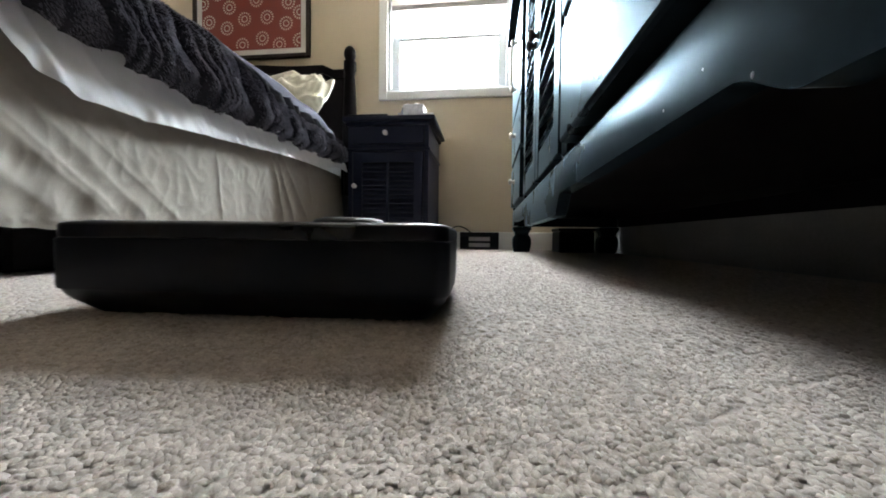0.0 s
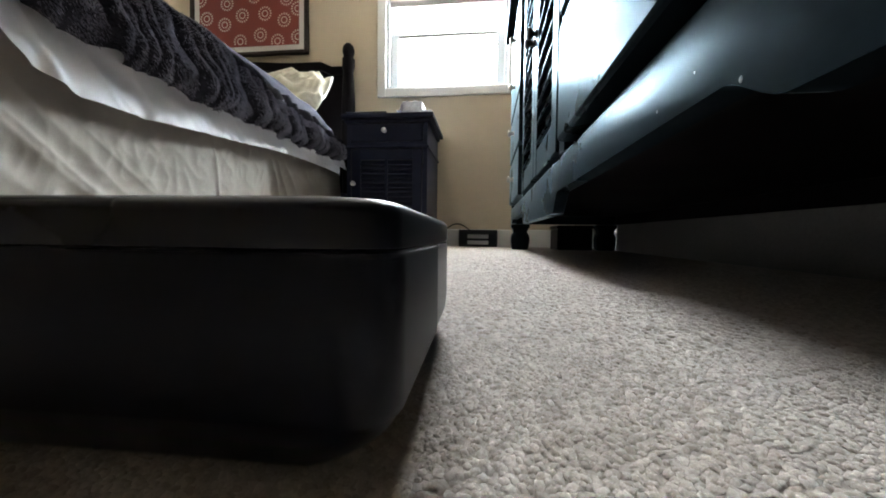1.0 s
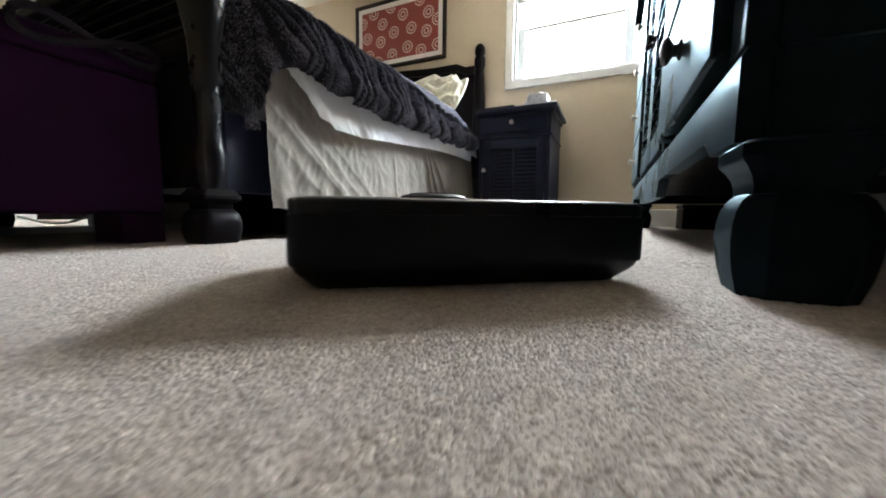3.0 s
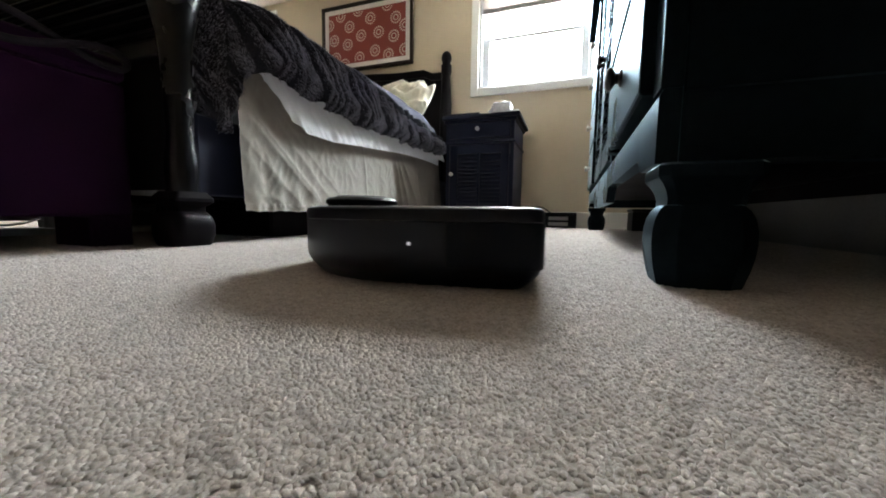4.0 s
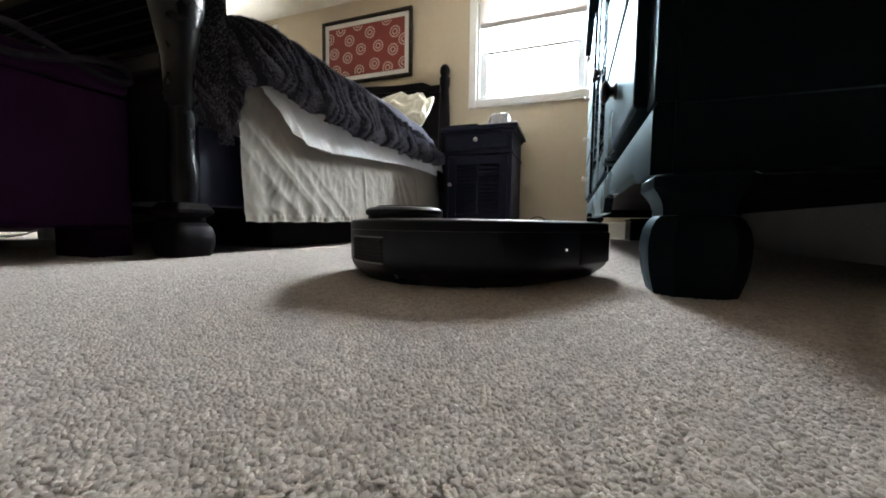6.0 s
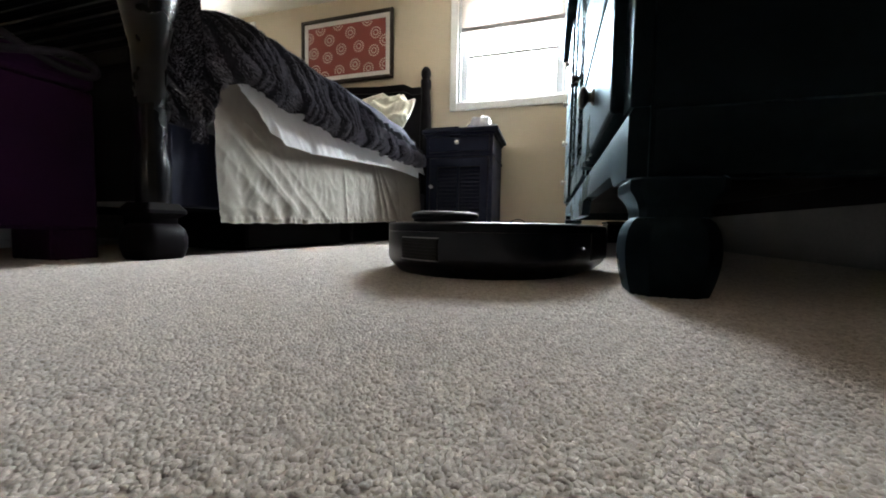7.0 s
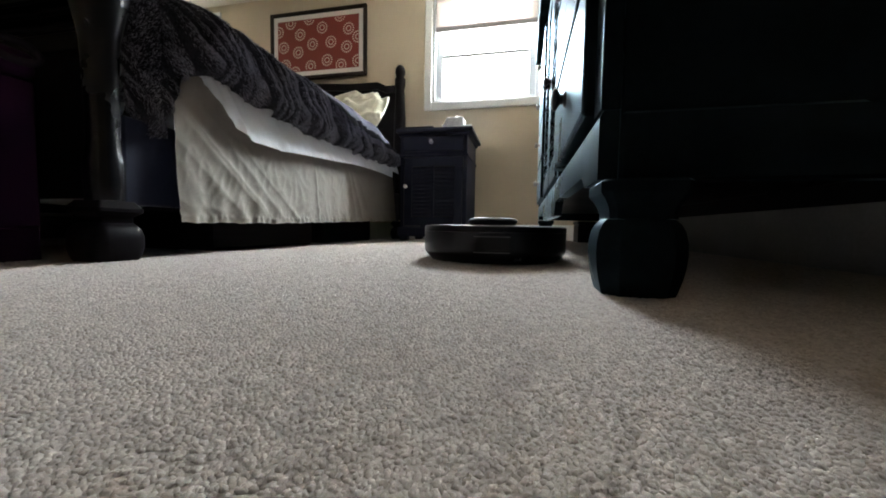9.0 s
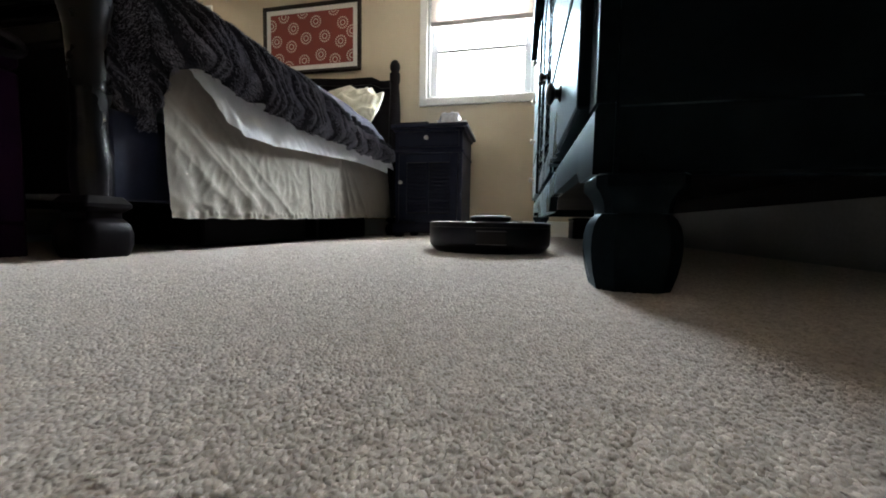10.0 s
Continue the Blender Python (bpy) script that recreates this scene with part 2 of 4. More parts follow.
def room():
    xs = [XL - 0.1] + [-0.46 + 0.02 * i for i in range(22)] + [XR + 0.1]
    floor = part("floor", loft(bmesh.new(), [[(x, YB - 0.1, -0.06), (x, YF + 0.1, -0.06), (x, YF + 0.1, floor_z(x) - 0.001), (x, YB - 0.1, floor_z(x) - 0.001)] for x in xs]), CARPET)
    tagged(floor, "beige plush wall-to-wall carpet with a soft pile", "carpet", kind="structure")
    bm = bmesh.new()
    V0, V1 = WX0 + W2, WX1 + W2
    for a in ((XL - 0.1, V0, YF, YF + 0.1, -0.06, ZC), (V1, WX0, YF, YF + 0.1, -0.06, ZC), (WX1, XR + 0.1, YF, YF + 0.1, -0.06, ZC),
              (WX0, WX1, YF, YF + 0.1, -0.06, WZ0), (WX0, WX1, YF, YF + 0.1, WZ1, ZC), (V0, V1, YF, YF + 0.1, -0.06, WZ0), (V0, V1, YF, YF + 0.1, WZ1, ZC)):
        box(bm, *a)
    tagged(part("wall_north", bm, WALL), "tan painted wall with two window openings", "wall", kind="structure")
    tagged(part("wall_east", boxed(XR, XR + 0.1, YB, YF, -0.06, 2.75), WALL), "tan painted wall behind the dresser", "wall", kind="structure")
    tagged(part("wall_west", boxed(XL - 0.1, XL, YB, YF, -0.06, 2.75), WALL), "tan painted plain wall", "wall", kind="structure")
    tagged(part("wall_south", boxed(XL, XR, YB - 0.1, YB, -0.06, 2.75), WALL), "tan painted plain wall", "wall", kind="structure")
    # the ceiling rises away from the window wall
    bm = bmesh.new()
    rise = 0.12
    prof = [(YF + 0.1, ZC - 0.1 * rise), (YB - 0.1, ZC + (YF - YB + 0.1) * rise)]
    loft(bm, [[(x, prof[0][0], prof[0][1]), (x, prof[1][0], prof[1][1]), (x, prof[1][0], prof[1][1] + 0.08), (x, prof[0][0], prof[0][1] + 0.08)] for x in (XL - 0.1, XR + 0.1)])
    tagged(part("ceiling", bm, CEIL), "off-white painted textured ceiling", "ceiling", kind="structure")

    def board(name, x0, x1, y0, y1, h=0.115, paint=None):
        b = boxed(x0, x1, y0, y1, 0, h, 0.004)
        tagged(part(name, b, paint or WHITE), "painted wooden baseboard along the wall", "baseboard", kind="structure")
    board("baseboard", XL, XR - 0.014, YF - 0.014, YF)
    # the dresser's shade is in this board's colour
    board("baseboard", XR - 0.014, XR, YB, YF, h=0.14, paint=SHADED_BOARD)
    board("baseboard", XL, XL + 0.014, YB, YF - 0.014)


def window(name, shift):
    w = thing(name, "white double-hung window with a half-raised shade", "window", kind="structure", at=(shift, YF, 0))
    t = 0.052
    for a in ((WX0 - t, WX0, -0.018, 0.0, WZ0 - t, WZ1 + t), (WX1, WX1 + t, -0.018, 0.0, WZ0 - t, WZ1 + t),
              (WX0, WX1, -0.018, 0.0, WZ0 - t, WZ0), (WX0, WX1, -0.018, 0.0, WZ1, WZ1 + t)):
        part("casing", boxed(*a, 0.003), WHITE, w)
    f = 0.018
    for a in ((WX0 + 0.001, WX0 + f, 0.0, 0.098, WZ0 + 0.001, WZ1), (WX1 - f, WX1 - 0.001, 0.0, 0.098, WZ0 + 0.001, WZ1),
              (WX0 + f, WX1 - f, 0.0, 0.098, WZ0 + 0.001, WZ0 + f), (WX0 + f, WX1 - f, 0.0, 0.098, WZ1 - f, WZ1)):
        part("window_frame", boxed(*a, 0.002), VINYL, w)

    def sash(z0, z1, y, name):
        s = 0.045
        bm = bmesh.new()
        x0, x1 = WX0 + f, WX1 - f
        for a in ((x0, x0 + s, z0, z1), (x1 - s, x1, z0, z1), (x0 + s, x1 - s, z0, z0 + 0.024), (x0 + s, x1 - s, z1 - 0.024, z1)):
            box(bm, a[0], a[1], y, y + 0.022, a[2], a[3], 0.002)
        so = part(name, bm, VINYL, w, "white vinyl sash")
        p = part("pane", boxed(x0 + s, x1 - s, y + 0.009, y + 0.013, z0 + 0.024, z1 - 0.024), glass, so)
        p.visible_shadow = False
    sash(WZ0 + f, 1.282, 0.04, "lower_sash")
    sash(1.262, WZ1 - f, 0.066, "upper_sash")
    shade = part("shade", boxed(WX0 + 0.004, WX1 - 0.004, 0.02, 0.023, 1.452, WZ1), SHADE, w, "pale translucent roller shade")
    part("shade_bar", boxed(WX0 + 0.004, WX1 - 0.004, 0.010, 0.03, 1.426, 1.460, 0.003), BARGREY, shade)


def outside():
    back = part("backdrop", boxed(-9, 7, 4.9, 4.92, -0.5, 7.5), SKYGLOW)
    tagged(back, "bright overexposed overcast sky outside the window", "sky", kind="structure")
    ground = part("ground", boxed(-9, 7, YF + 0.12, 4.9, -0.5, -0.45), mat("lawn", (0.05, 0.08, 0.03), 0.9))
    tagged(ground, "short green lawn outside the window", "ground", kind="structure")


room()
window("window_1", 0)
window("window_2", W2)
outside()


# ---- dresser ----
DX, DY0, DY1, DB, DTOP = 0.448, 0.962, 2.64, 0.93, 1.03


def turned_foot(parent, x, y, name="foot"):
    ft = part(name, chamfered([(0.0296, 0.0), (0.0325, 0.008), (0.0363, 0.020), (0.0396, 0.033), (0.0417, 0.046), (0.0426, 0.058), (0.0422, 0.070), (0.0401, 0.081), (0.0363, 0.089), (0.0315, 0.094)], 0.42, seg=1), BLACK, parent, smooth=28, at=(x, y, 0))
    part("foot_cap", chamfered([(0.0315, 0.0935), (0.0315, 0.100), (0.0334, 0.107), (0.0372, 0.114), (0.0406, 0.118), (0.0420, 0.1205), (0.0420, 0.130), (0.0392, 0.1325)], 0.2, seg=1), BLACK, ft, smooth=30)
    return ft


def knob(parent, x, y, z, axis="x", r=0.0125, material=None):
    """A round knob that sticks out along -x or -y."""
    bm = lathe([(r * 0.75, 0.0), (r * 0.7, 0.0025), (r * 0.45, 0.005), (r * 0.45, 0.009), (r * 0.7, 0.012), (r * 0.97, 0.0155), (r, 0.019), (r * 0.85, 0.0225), (r * 0.45, 0.0248), (r * 0.05, 0.0255)], 16)
    rot = Matrix.Rotation(radians(-90), 4, "Y") if axis == "x" else Matrix.Rotation(radians(90), 4, "X")
    bmesh.ops.transform(bm, matrix=rot, verts=bm.verts[:])
    return part("knob", bm, material or NICKEL, parent, "round brushed metal knob", smooth=50, at=(x, y, z))


def dresser():
    d = thing("dresser", "black lacquered wooden dresser with louvred doors and turned feet", "dresser")
    for x in (DX + 0.040, DB - 0.06):
        for y in (DY0, DY1 - 0.04):
            turned_foot(d, x, y)
    # case: ends, back, bottom, top
    part("side_panel", boxed(DX + 0.0215, DB, DY0, DY0 + 0.02, 0.135, DTOP - 0.03, 0.002), BLACK, d)
    part("side_panel", boxed(DX + 0.0215, DB, DY1 - 0.02, DY1, 0.135, DTOP - 0.03, 0.002), BLACK, d)
    part("base_moulding", boxed(DX + 0.0215, DB, DY0 - 0.006, DY0 - 0.0002, 0.135, 0.207, 0.003), BLACK, d)
    part("back_panel", boxed(DB - 0.01, DB - 0.002, DY0 + 0.02, DY1 - 0.02, 0.135, DTOP - 0.03), BLACKW, d)
    part("bottom_panel", boxed(DX + 0.02, DB - 0.01, DY0 + 0.02, DY1 - 0.02, 0.175, 0.19), BLACKW, d)
    part("top", boxed(DX - 0.04, DB + 0.01, DY0 - 0.03, DY1 + 0.03, DTOP - 0.03, DTOP, 0.006, 2), BLACK, d)
    # shaped front apron
    def low(y):
        e = min(y - DY0, DY1 - y)
        z = 0.136 + 0.018 * smooth_step(0.075, 0.118, e)
        return z - 0.035 * smooth_step(0.53, 0.58, e)
    n = 260
    pts = [(DY0 + (DY1 - DY0) * i / n) for i in range(n + 1)]
    bm = loft(bmesh.new(), [[(DX, y, low(y)), (DX, y, 0.203), (DX + 0.004, y, 0.210), (DX + 0.02, y, 0.210), (DX + 0.02, y, low(y))] for y in pts])
    apron = part("apron", bm, BLACK, d, smooth=30)
    # small chips in its lacquer
    for y, z, r in ((1.065, 0.152, 0.0012), (1.103, 0.172, 0.0006), (1.147, 0.165, 0.0007), (1.252, 0.197, 0.0007), (1.40, 0.172, 0.0006), (1.75, 0.168, 0.0008)):
        bm = lathe([(r, 0.0), (r * 0.8, 0.0003), (r * 0.3, 0.0004)], 9)
        bmesh.ops.transform(bm, matrix=Matrix.Rotation(radians(-90), 4, "Y") @ Matrix.Diagonal((1.5, 1, 1, 1)), verts=bm.verts[:])
        part("chip", bm, SLOT, apron, "worn pale chip", smooth=60, at=(DX, y, z))
    # face frame
    cols = [(DY0 + 0.04, 1.455), (1.495, 2.09), (2.13, DY1 - 0.03)]
    ztop = DTOP - 0.075
    edges = [DY0, cols[0][0], cols[0][1], cols[1][0], cols[1][1], cols[2][0], cols[2][1], DY1]
    for a, b in zip(edges[0::2], edges[1::2]):
        part("stile", boxed(DX + 0.001, DX + 0.021, a, b, 0.211, DTOP - 0.03, 0.001), BLACK, d)
    for a, b in cols:
        part("top_rail", boxed(DX + 0.002, DX + 0.02, a, b, ztop, DTOP - 0.03), BLACK, d)
    part("inner_back", boxed(DX + 0.03, DX + 0.034, DY0 + 0.03, DY1 - 0.03, 0.211, DTOP - 0.04), RUBBER, d)
    # drawers
    pitch = (ztop - 0.216) / 4
    for ci in (0, 2):
        a, b = cols[ci]
        for k in range(4):
            z0 = 0.216 + k * pitch
            bm = boxed(DX - 0.012, DX + 0.024, a + 0.008, b - 0.008, z0 + 0.005, z0 + pitch - 0.009, 0.005, 2)
            dr = part("drawer", bm, BLACK, d)
            knob(dr, DX - 0.012, (a + b) / 2 - 0.02 * (ci == 0), z0 + pitch * 0.5, r=0.0185 if ci == 0 else 0.0135, material=IRON if ci == 0 else NICKEL)
            if k:
                part("divider", boxed(DX + 0.003, DX + 0.02, a, b, z0 - 0.006, z0 + 0.002), BLACK, d)
    # pair of louvred doors
    a, b = cols[1]
    mid = (a + b) / 2
    for y0, y1, ky in ((a + 0.004, mid - 0.002, mid - 0.022), (mid + 0.002, b - 0.004, mid + 0.022)):
        s = 0.05
        bm = bmesh.new()
        z0, z1 = 0.219, ztop - 0.006
        box(bm, DX - 0.004, DX + 0.016, y0, y0 + s, z0, z1, 0.002)
        box(bm, DX - 0.004, DX + 0.016, y1 - s, y1, z0, z1, 0.002)
        box(bm, DX - 0.003, DX + 0.015, y0 + s, y1 - s, z0, z0 + 0.06, 0.001)
        box(bm, DX - 0.003, DX + 0.015, y0 + s, y1 - s, z1 - 0.06, z1, 0.001)
        door = part("door", bm, BLACK, d)
        slat = None
        for i in range(14):
            z = z0 + 0.085 + i * (z1 - z0 - 0.165) / 13
            if slat is None:
                bm = boxed(-0.019, 0.019, 0, y1 - y0 - 2 * s, -0.003, 0.003, 0.0015)
                bmesh.ops.transform(bm, matrix=Matrix.Rotation(radians(-48), 4, "Y"), verts=bm.verts[:])
                slat = part("slat", bm, BLACK, door, at=(DX + 0.008, y0 + s, z))
            else:
                again(slat, door, (DX + 0.008, y0 + s, z))
        part("door_backing", boxed(DX + 0.022, DX + 0.026, y0 + s, y1 - s, z0 + 0.05, z1 - 0.05), RUBBER, door)
        knob(door, DX - 0.004, ky, 0.56, r=0.014, material=IRON)
    # it stands a little askew to the wall
    pivot = Matrix.Translation(Vector((DX, DY1, 0)) * U)
    d.matrix_world = pivot @ pose(0, 0, 0, 0, 0, -0.41) @ pivot.inverted()
    return d


dresser()


# ---- nightstand ----
def nightstand():
    n = thing("nightstand", "black-blue wooden nightstand with a drawer and a louvred door", "nightstand", at=(0, 0, 0))
    x0, x1, y0, y1 = -0.355, 0.044, 2.585, 2.965
    part("top", boxed(x0 - 0.022, x1 + 0.03, y0 - 0.025, y1 + 0.012, 0.635, 0.657, 0.004, 2), NAVY, n)
    part("moulding", boxed(x0 - 0.01, x1 + 0.012, y0 - 0.01, y1, 0.617, 0.635, 0.006, 2), NAVY, n)
    part("side_panel", boxed(x0, x0 + 0.02, y0 + 0.001, y1, 0.03, 0.617), NAVY, n)
    part("side_panel", boxed(x1 - 0.02, x1, y0 + 0.001, y1, 0.03, 0.617), NAVY, n)
    part("back_panel", boxed(x0 + 0.02, x1 - 0.02, y1 - 0.012, y1 - 0.002, 0.04, 0.617), NAVY, n)
    part("base", boxed(x0 - 0.012, x1 + 0.012, y0 - 0.012, y1, 0.03, 0.085, 0.004), NAVY, n)
    part("rail", boxed(x0 + 0.02, x1 - 0.02, y0 + 0.002, y0 + 0.02, 0.505, 0.525), NAVY, n)
    part("moulding", boxed(x0 - 0.006, x1 + 0.008, y0 - 0.008, y1, 0.495, 0.509, 0.004), NAVY, n)
    for x in (x0 + 0.02, x1 - 0.02):
        for y in (y0 + 0.03, y1 - 0.03):
            part("foot", chamfered([(0.018, 0.0), (0.026, 0.012), (0.024, 0.03)], 0.25), NAVY, n, at=(x, y, 0))
    dr = part("drawer", boxed(x0 + 0.022, x1 - 0.022, y0 - 0.008, y0 + 0.012, 0.528, 0.612, 0.004, 2), NAVY, n)
    knob(dr, -0.163, y0 - 0.008, 0.588 - 0.012, "y", 0.013)
    a, b, z0, z1 = x0 + 0.026, x1 - 0.026, 0.095, 0.49
    bm = bmesh.new()
    s = 0.045
    box(bm, a, a + s, y0 - 0.006, y0 + 0.012, z0, z1, 0.002)
    box(bm, b - s, b, y0 - 0.006, y0 + 0.012, z0, z1, 0.002)
    box(bm, a + s, b - s, y0 - 0.005, y0 + 0.011, z0, z0 + 0.05)
    box(bm, a + s, b - s, y0 - 0.005, y0 + 0.011, z1 - 0.05, z1)
    box(bm, (a + b) / 2 - 0.006, (a + b) / 2 + 0.006, y0 - 0.0055, y0 + 0.0115, z0 + 0.05, z1 - 0.05)
    door = part("door", bm, NAVY, n)
    knob(door, a + 0.012, y0 - 0.006, 0.324, "y", 0.012)
    slat = None
    for i in range(13):
        z = z0 + 0.065 + i * (z1 - z0 - 0.13) / 12
        if slat is None:
            bm = boxed(0, b - a - 2 * s, -0.013, 0.013, -0.0025, 0.0025, 0.001)
            bmesh.ops.transform(bm, matrix=Matrix.Rotation(radians(50), 4, "X"), verts=bm.verts[:])
            slat = part("slat", bm, NAVY, door, at=(a + s, y0 + 0.004, z))
        else:
            again(slat, door, (a + s, y0 + 0.004, z))
    part("door_backing", boxed(a + s, b - s, y0 + 0.014, y0 + 0.018, z0 + 0.04, z1 - 0.04), RUBBER, door)
    return n


nightstand()


def nightstand_clutter():
    t = thing("tissue_box", "grey patterned cardboard box of tissues on the nightstand", "tissue box", at=(-0.036, 2.655, 0.657))
    part("carton", boxed(-0.05, 0.05, -0.05, 0.05, 0, 0.066, 0.002), GREYCARD, t)
    def fold(u, v):
        x = -0.085 + 0.12 * u
        drop = 0.045 * (1 - smooth_step(-0.066, -0.05, x))
        return (x, -0.045 + 0.08 * v, 0.068 + 0.014 * math.sin(math.pi * v) * (0.6 + 0.4 * math.sin(9 * u)) - drop + 0.003 * math.sin(17 * u + 5 * v))
    part("tissue", grid(fold, 16, 10), PAPER, t, "crumpled white tissue", smooth=180)
    p = thing("notepad", "thin white paper pad on the nightstand", "paper", at=(0.045, 2.64, 0.657))
    part("pad", boxed(-0.028, 0.022, -0.075, 0.05, 0, 0.009, 0.001), PAPER, p)
    b = thing("tablet", "thin dark tablet lying on the nightstand", "tablet", at=(-0.255, 2.64, 0.657))
    part("slab", boxed(-0.10, 0.10, -0.07, 0.06, 0, 0.012, 0.003), SHELL, b)
    v = thing("floor_vent", "dark plastic air vent box with two slots at the baseboard", "vent", at=(0.285, 2.955, 0))
    bm = bmesh.new()
    box(bm, -0.11, 0.11, -0.03, 0.03, 0.0, 0.028, 0.003)
    box(bm, -0.11, 0.11, -0.03, 0.03, 0.085, 0.112, 0.003)
    box(bm, -0.11, -0.06, -0.028, 0.03, 0.028, 0.085)
    box(bm, 0.06, 0.11, -0.028, 0.03, 0.028, 0.085)
    box(bm, -0.06, 0.06, -0.02, 0.03, 0.05, 0.062)
    part("housing", bm, SHELL, v)
    for z in (0.033, 0.067):
        part("slot", boxed(-0.06, 0.06, -0.012, 0.0, z, z + 0.012), WHITE, v)
    c = thing("cable", "thin dark cable looping up from the vent box", "cable")
    pts = [(0.235 - 0.14 * i / 16, 2.95, 0.11 + 0.035 * math.sin(math.pi * i / 16)) for i in range(17)] + [(0.085, 2.95, 0.09), (0.075, 2.95, 0.03), (0.07, 2.95, 0.004)]
    part("cord", tube(pts, 0.0035), RUBBER, c, smooth=60)
    k = thing("storage_box", "dark storage box on the carpet under the dresser", "box", at=(0.735, 2.67, 0))
    part("body", boxed(-0.078, 0.078, -0.09, 0.09, 0, 0.115, 0.006), BLACKW, k)
    part("lid", boxed(-0.082, 0.082, -0.094, 0.094, 0.115, 0.13, 0.004), BLACKW, k)


nightstand_clutter()


# ---- picture ----
def picture():
    x0, x1, z0, z1 = -1.535, -0.758, 1.17, 1.66
    p = thing("framed_picture", "dark-framed red print of cream dotted ring motifs with a white mat", "picture", at=(0, YF, 0))
    f = 0.024
    for a in ((x0, x0 + f, z0, z1), (x1 - f, x1, z0, z1), (x0 + f, x1 - f, z0, z0 + f), (x0 + f, x1 - f, z1 - f, z1)):
        part("frame_bar", boxed(a[0], a[1], -0.026, -0.001, a[2], a[3], 0.003), FRAME, p)
    part("mat_board", boxed(x0 + f, x1 - f, -0.012, -0.004, z0 + f, z1 - f), MAT_BOARD, p)
    m = 0.036
    a0, a1, b0, b1 = x0 + f + m, x1 - f - m, z0 + f + m, z1 - f - m
    pr = part("print", boxed(a0, a1, -0.0155, -0.0125, b0, b1), RED, p)
    # dotted ring motifs, cut at the print's edge
    W, H = a1 - a0, b1 - b0
    centres = [(0.167, 0.95), (0.40, 1.0), (0.56, 0.81), (0.774, 1.0), (0.88, 0.74), (0.286, 0.715), (0.01, 0.80), (0.076, 0.49), (0.44, 0.51), (0.667, 0.52),
               (0.26, 0.374), (0.857, 0.40), (0.62, 0.177), (0.417, 0.086), (0.79, 0.065), (0.99, 0.57), (0.99, 0.12), (0.10, 0.14), (0.22, -0.01)]
    for cx, cz in centres:
        bm = bmesh.new()
        def blot(px, pz, rx, rz, ang):
            ring = []
            for k in range(8):
                q = 2 * math.pi * k / 8
                ex, ez = rx * math.cos(q), rz * math.sin(q)
                ring.append((px + ex * math.cos(ang) - ez * math.sin(ang), pz + ex * math.sin(ang) + ez * math.cos(ang)))
            if all(a0 < x < a1 and b0 < z < b1 for x, z in ring):
                bm.faces.new([bm.verts.new((x, -0.0162, z)) for x, z in ring])
        ox, oz = a0 + cx * W, b0 + cz * H
        for k in range(16):
            q = 2 * math.pi * k / 16
            blot(ox + 0.038 * math.cos(q), oz + 0.038 * math.sin(q), 0.0065, 0.0048, q)
        for k in range(12):
            q = 2 * math.pi * k / 12
            blot(ox + 0.018 * math.cos(q), oz + 0.018 * math.sin(q), 0.0035, 0.0056, q)
        if bm.faces:
            part("motif", bm, MOTIF, pr)
        else:
            bm.free()


picture()


# ---- bed ----
BX0, BX1, BYF, BYH = -1.83, -0.485, 1.12, 2.935  # post centres


def post(parent, x, y, top, thick=1.0, foot=True):
    prof = [(0.032, 0.125), (0.034, 0.16), (0.034, 0.21), (0.030, 0.225), (0.027, 0.26), (0.028, 0.32), (0.029, 0.40), (0.032, 0.46), (0.043, 0.52), (0.052, 0.57), (0.055, 0.62), (0.048, 0.67), (0.031, 0.70), (0.024, 0.715), (0.029, 0.73), (0.029, 0.76)]
    if not foot:  # the head posts are slimmer and straighter
        prof = [(0.032, 0.125), (0.034, 0.21), (0.030, 0.225), (0.027, 0.26), (0.031, 0.40), (0.033, 0.47), (0.031, 0.58), (0.026, 0.68), (0.023, 0.71), (0.029, 0.73), (0.029, 0.76)]
    k = (top - 0.11) / 0.65
    prof = [(r * thick, 0.11 + (z - 0.11) * k) for r, z in prof]
    pb = part("post", lathe(prof, 28, x, y), LACQUER if foot else BLACKW, parent, smooth=40)
    part("finial", lathe([(0.016, top - 0.03), (0.014, top - 0.005), (0.027, top + 0.012), (0.035, top + 0.036), (0.035, top + 0.054), (0.030, top + 0.072), (0.018, top + 0.087), (0.004, top + 0.093)], 20, x, y), BLACKW, pb, smooth=60)
    ft = part("foot", chamfered([(0.040, 0.0), (0.045, 0.008), (0.050, 0.030), (0.050, 0.050), (0.046, 0.068), (0.036, 0.080)], 0.45, x, y), BLACKW, parent, smooth=50)
    part("foot_cap", chamfered([(0.032, 0.080), (0.032, 0.092), (0.042, 0.100), (0.045, 0.103), (0.045, 0.110), (0.034, 0.125)], 0.15, x, y), BLACKW, ft)


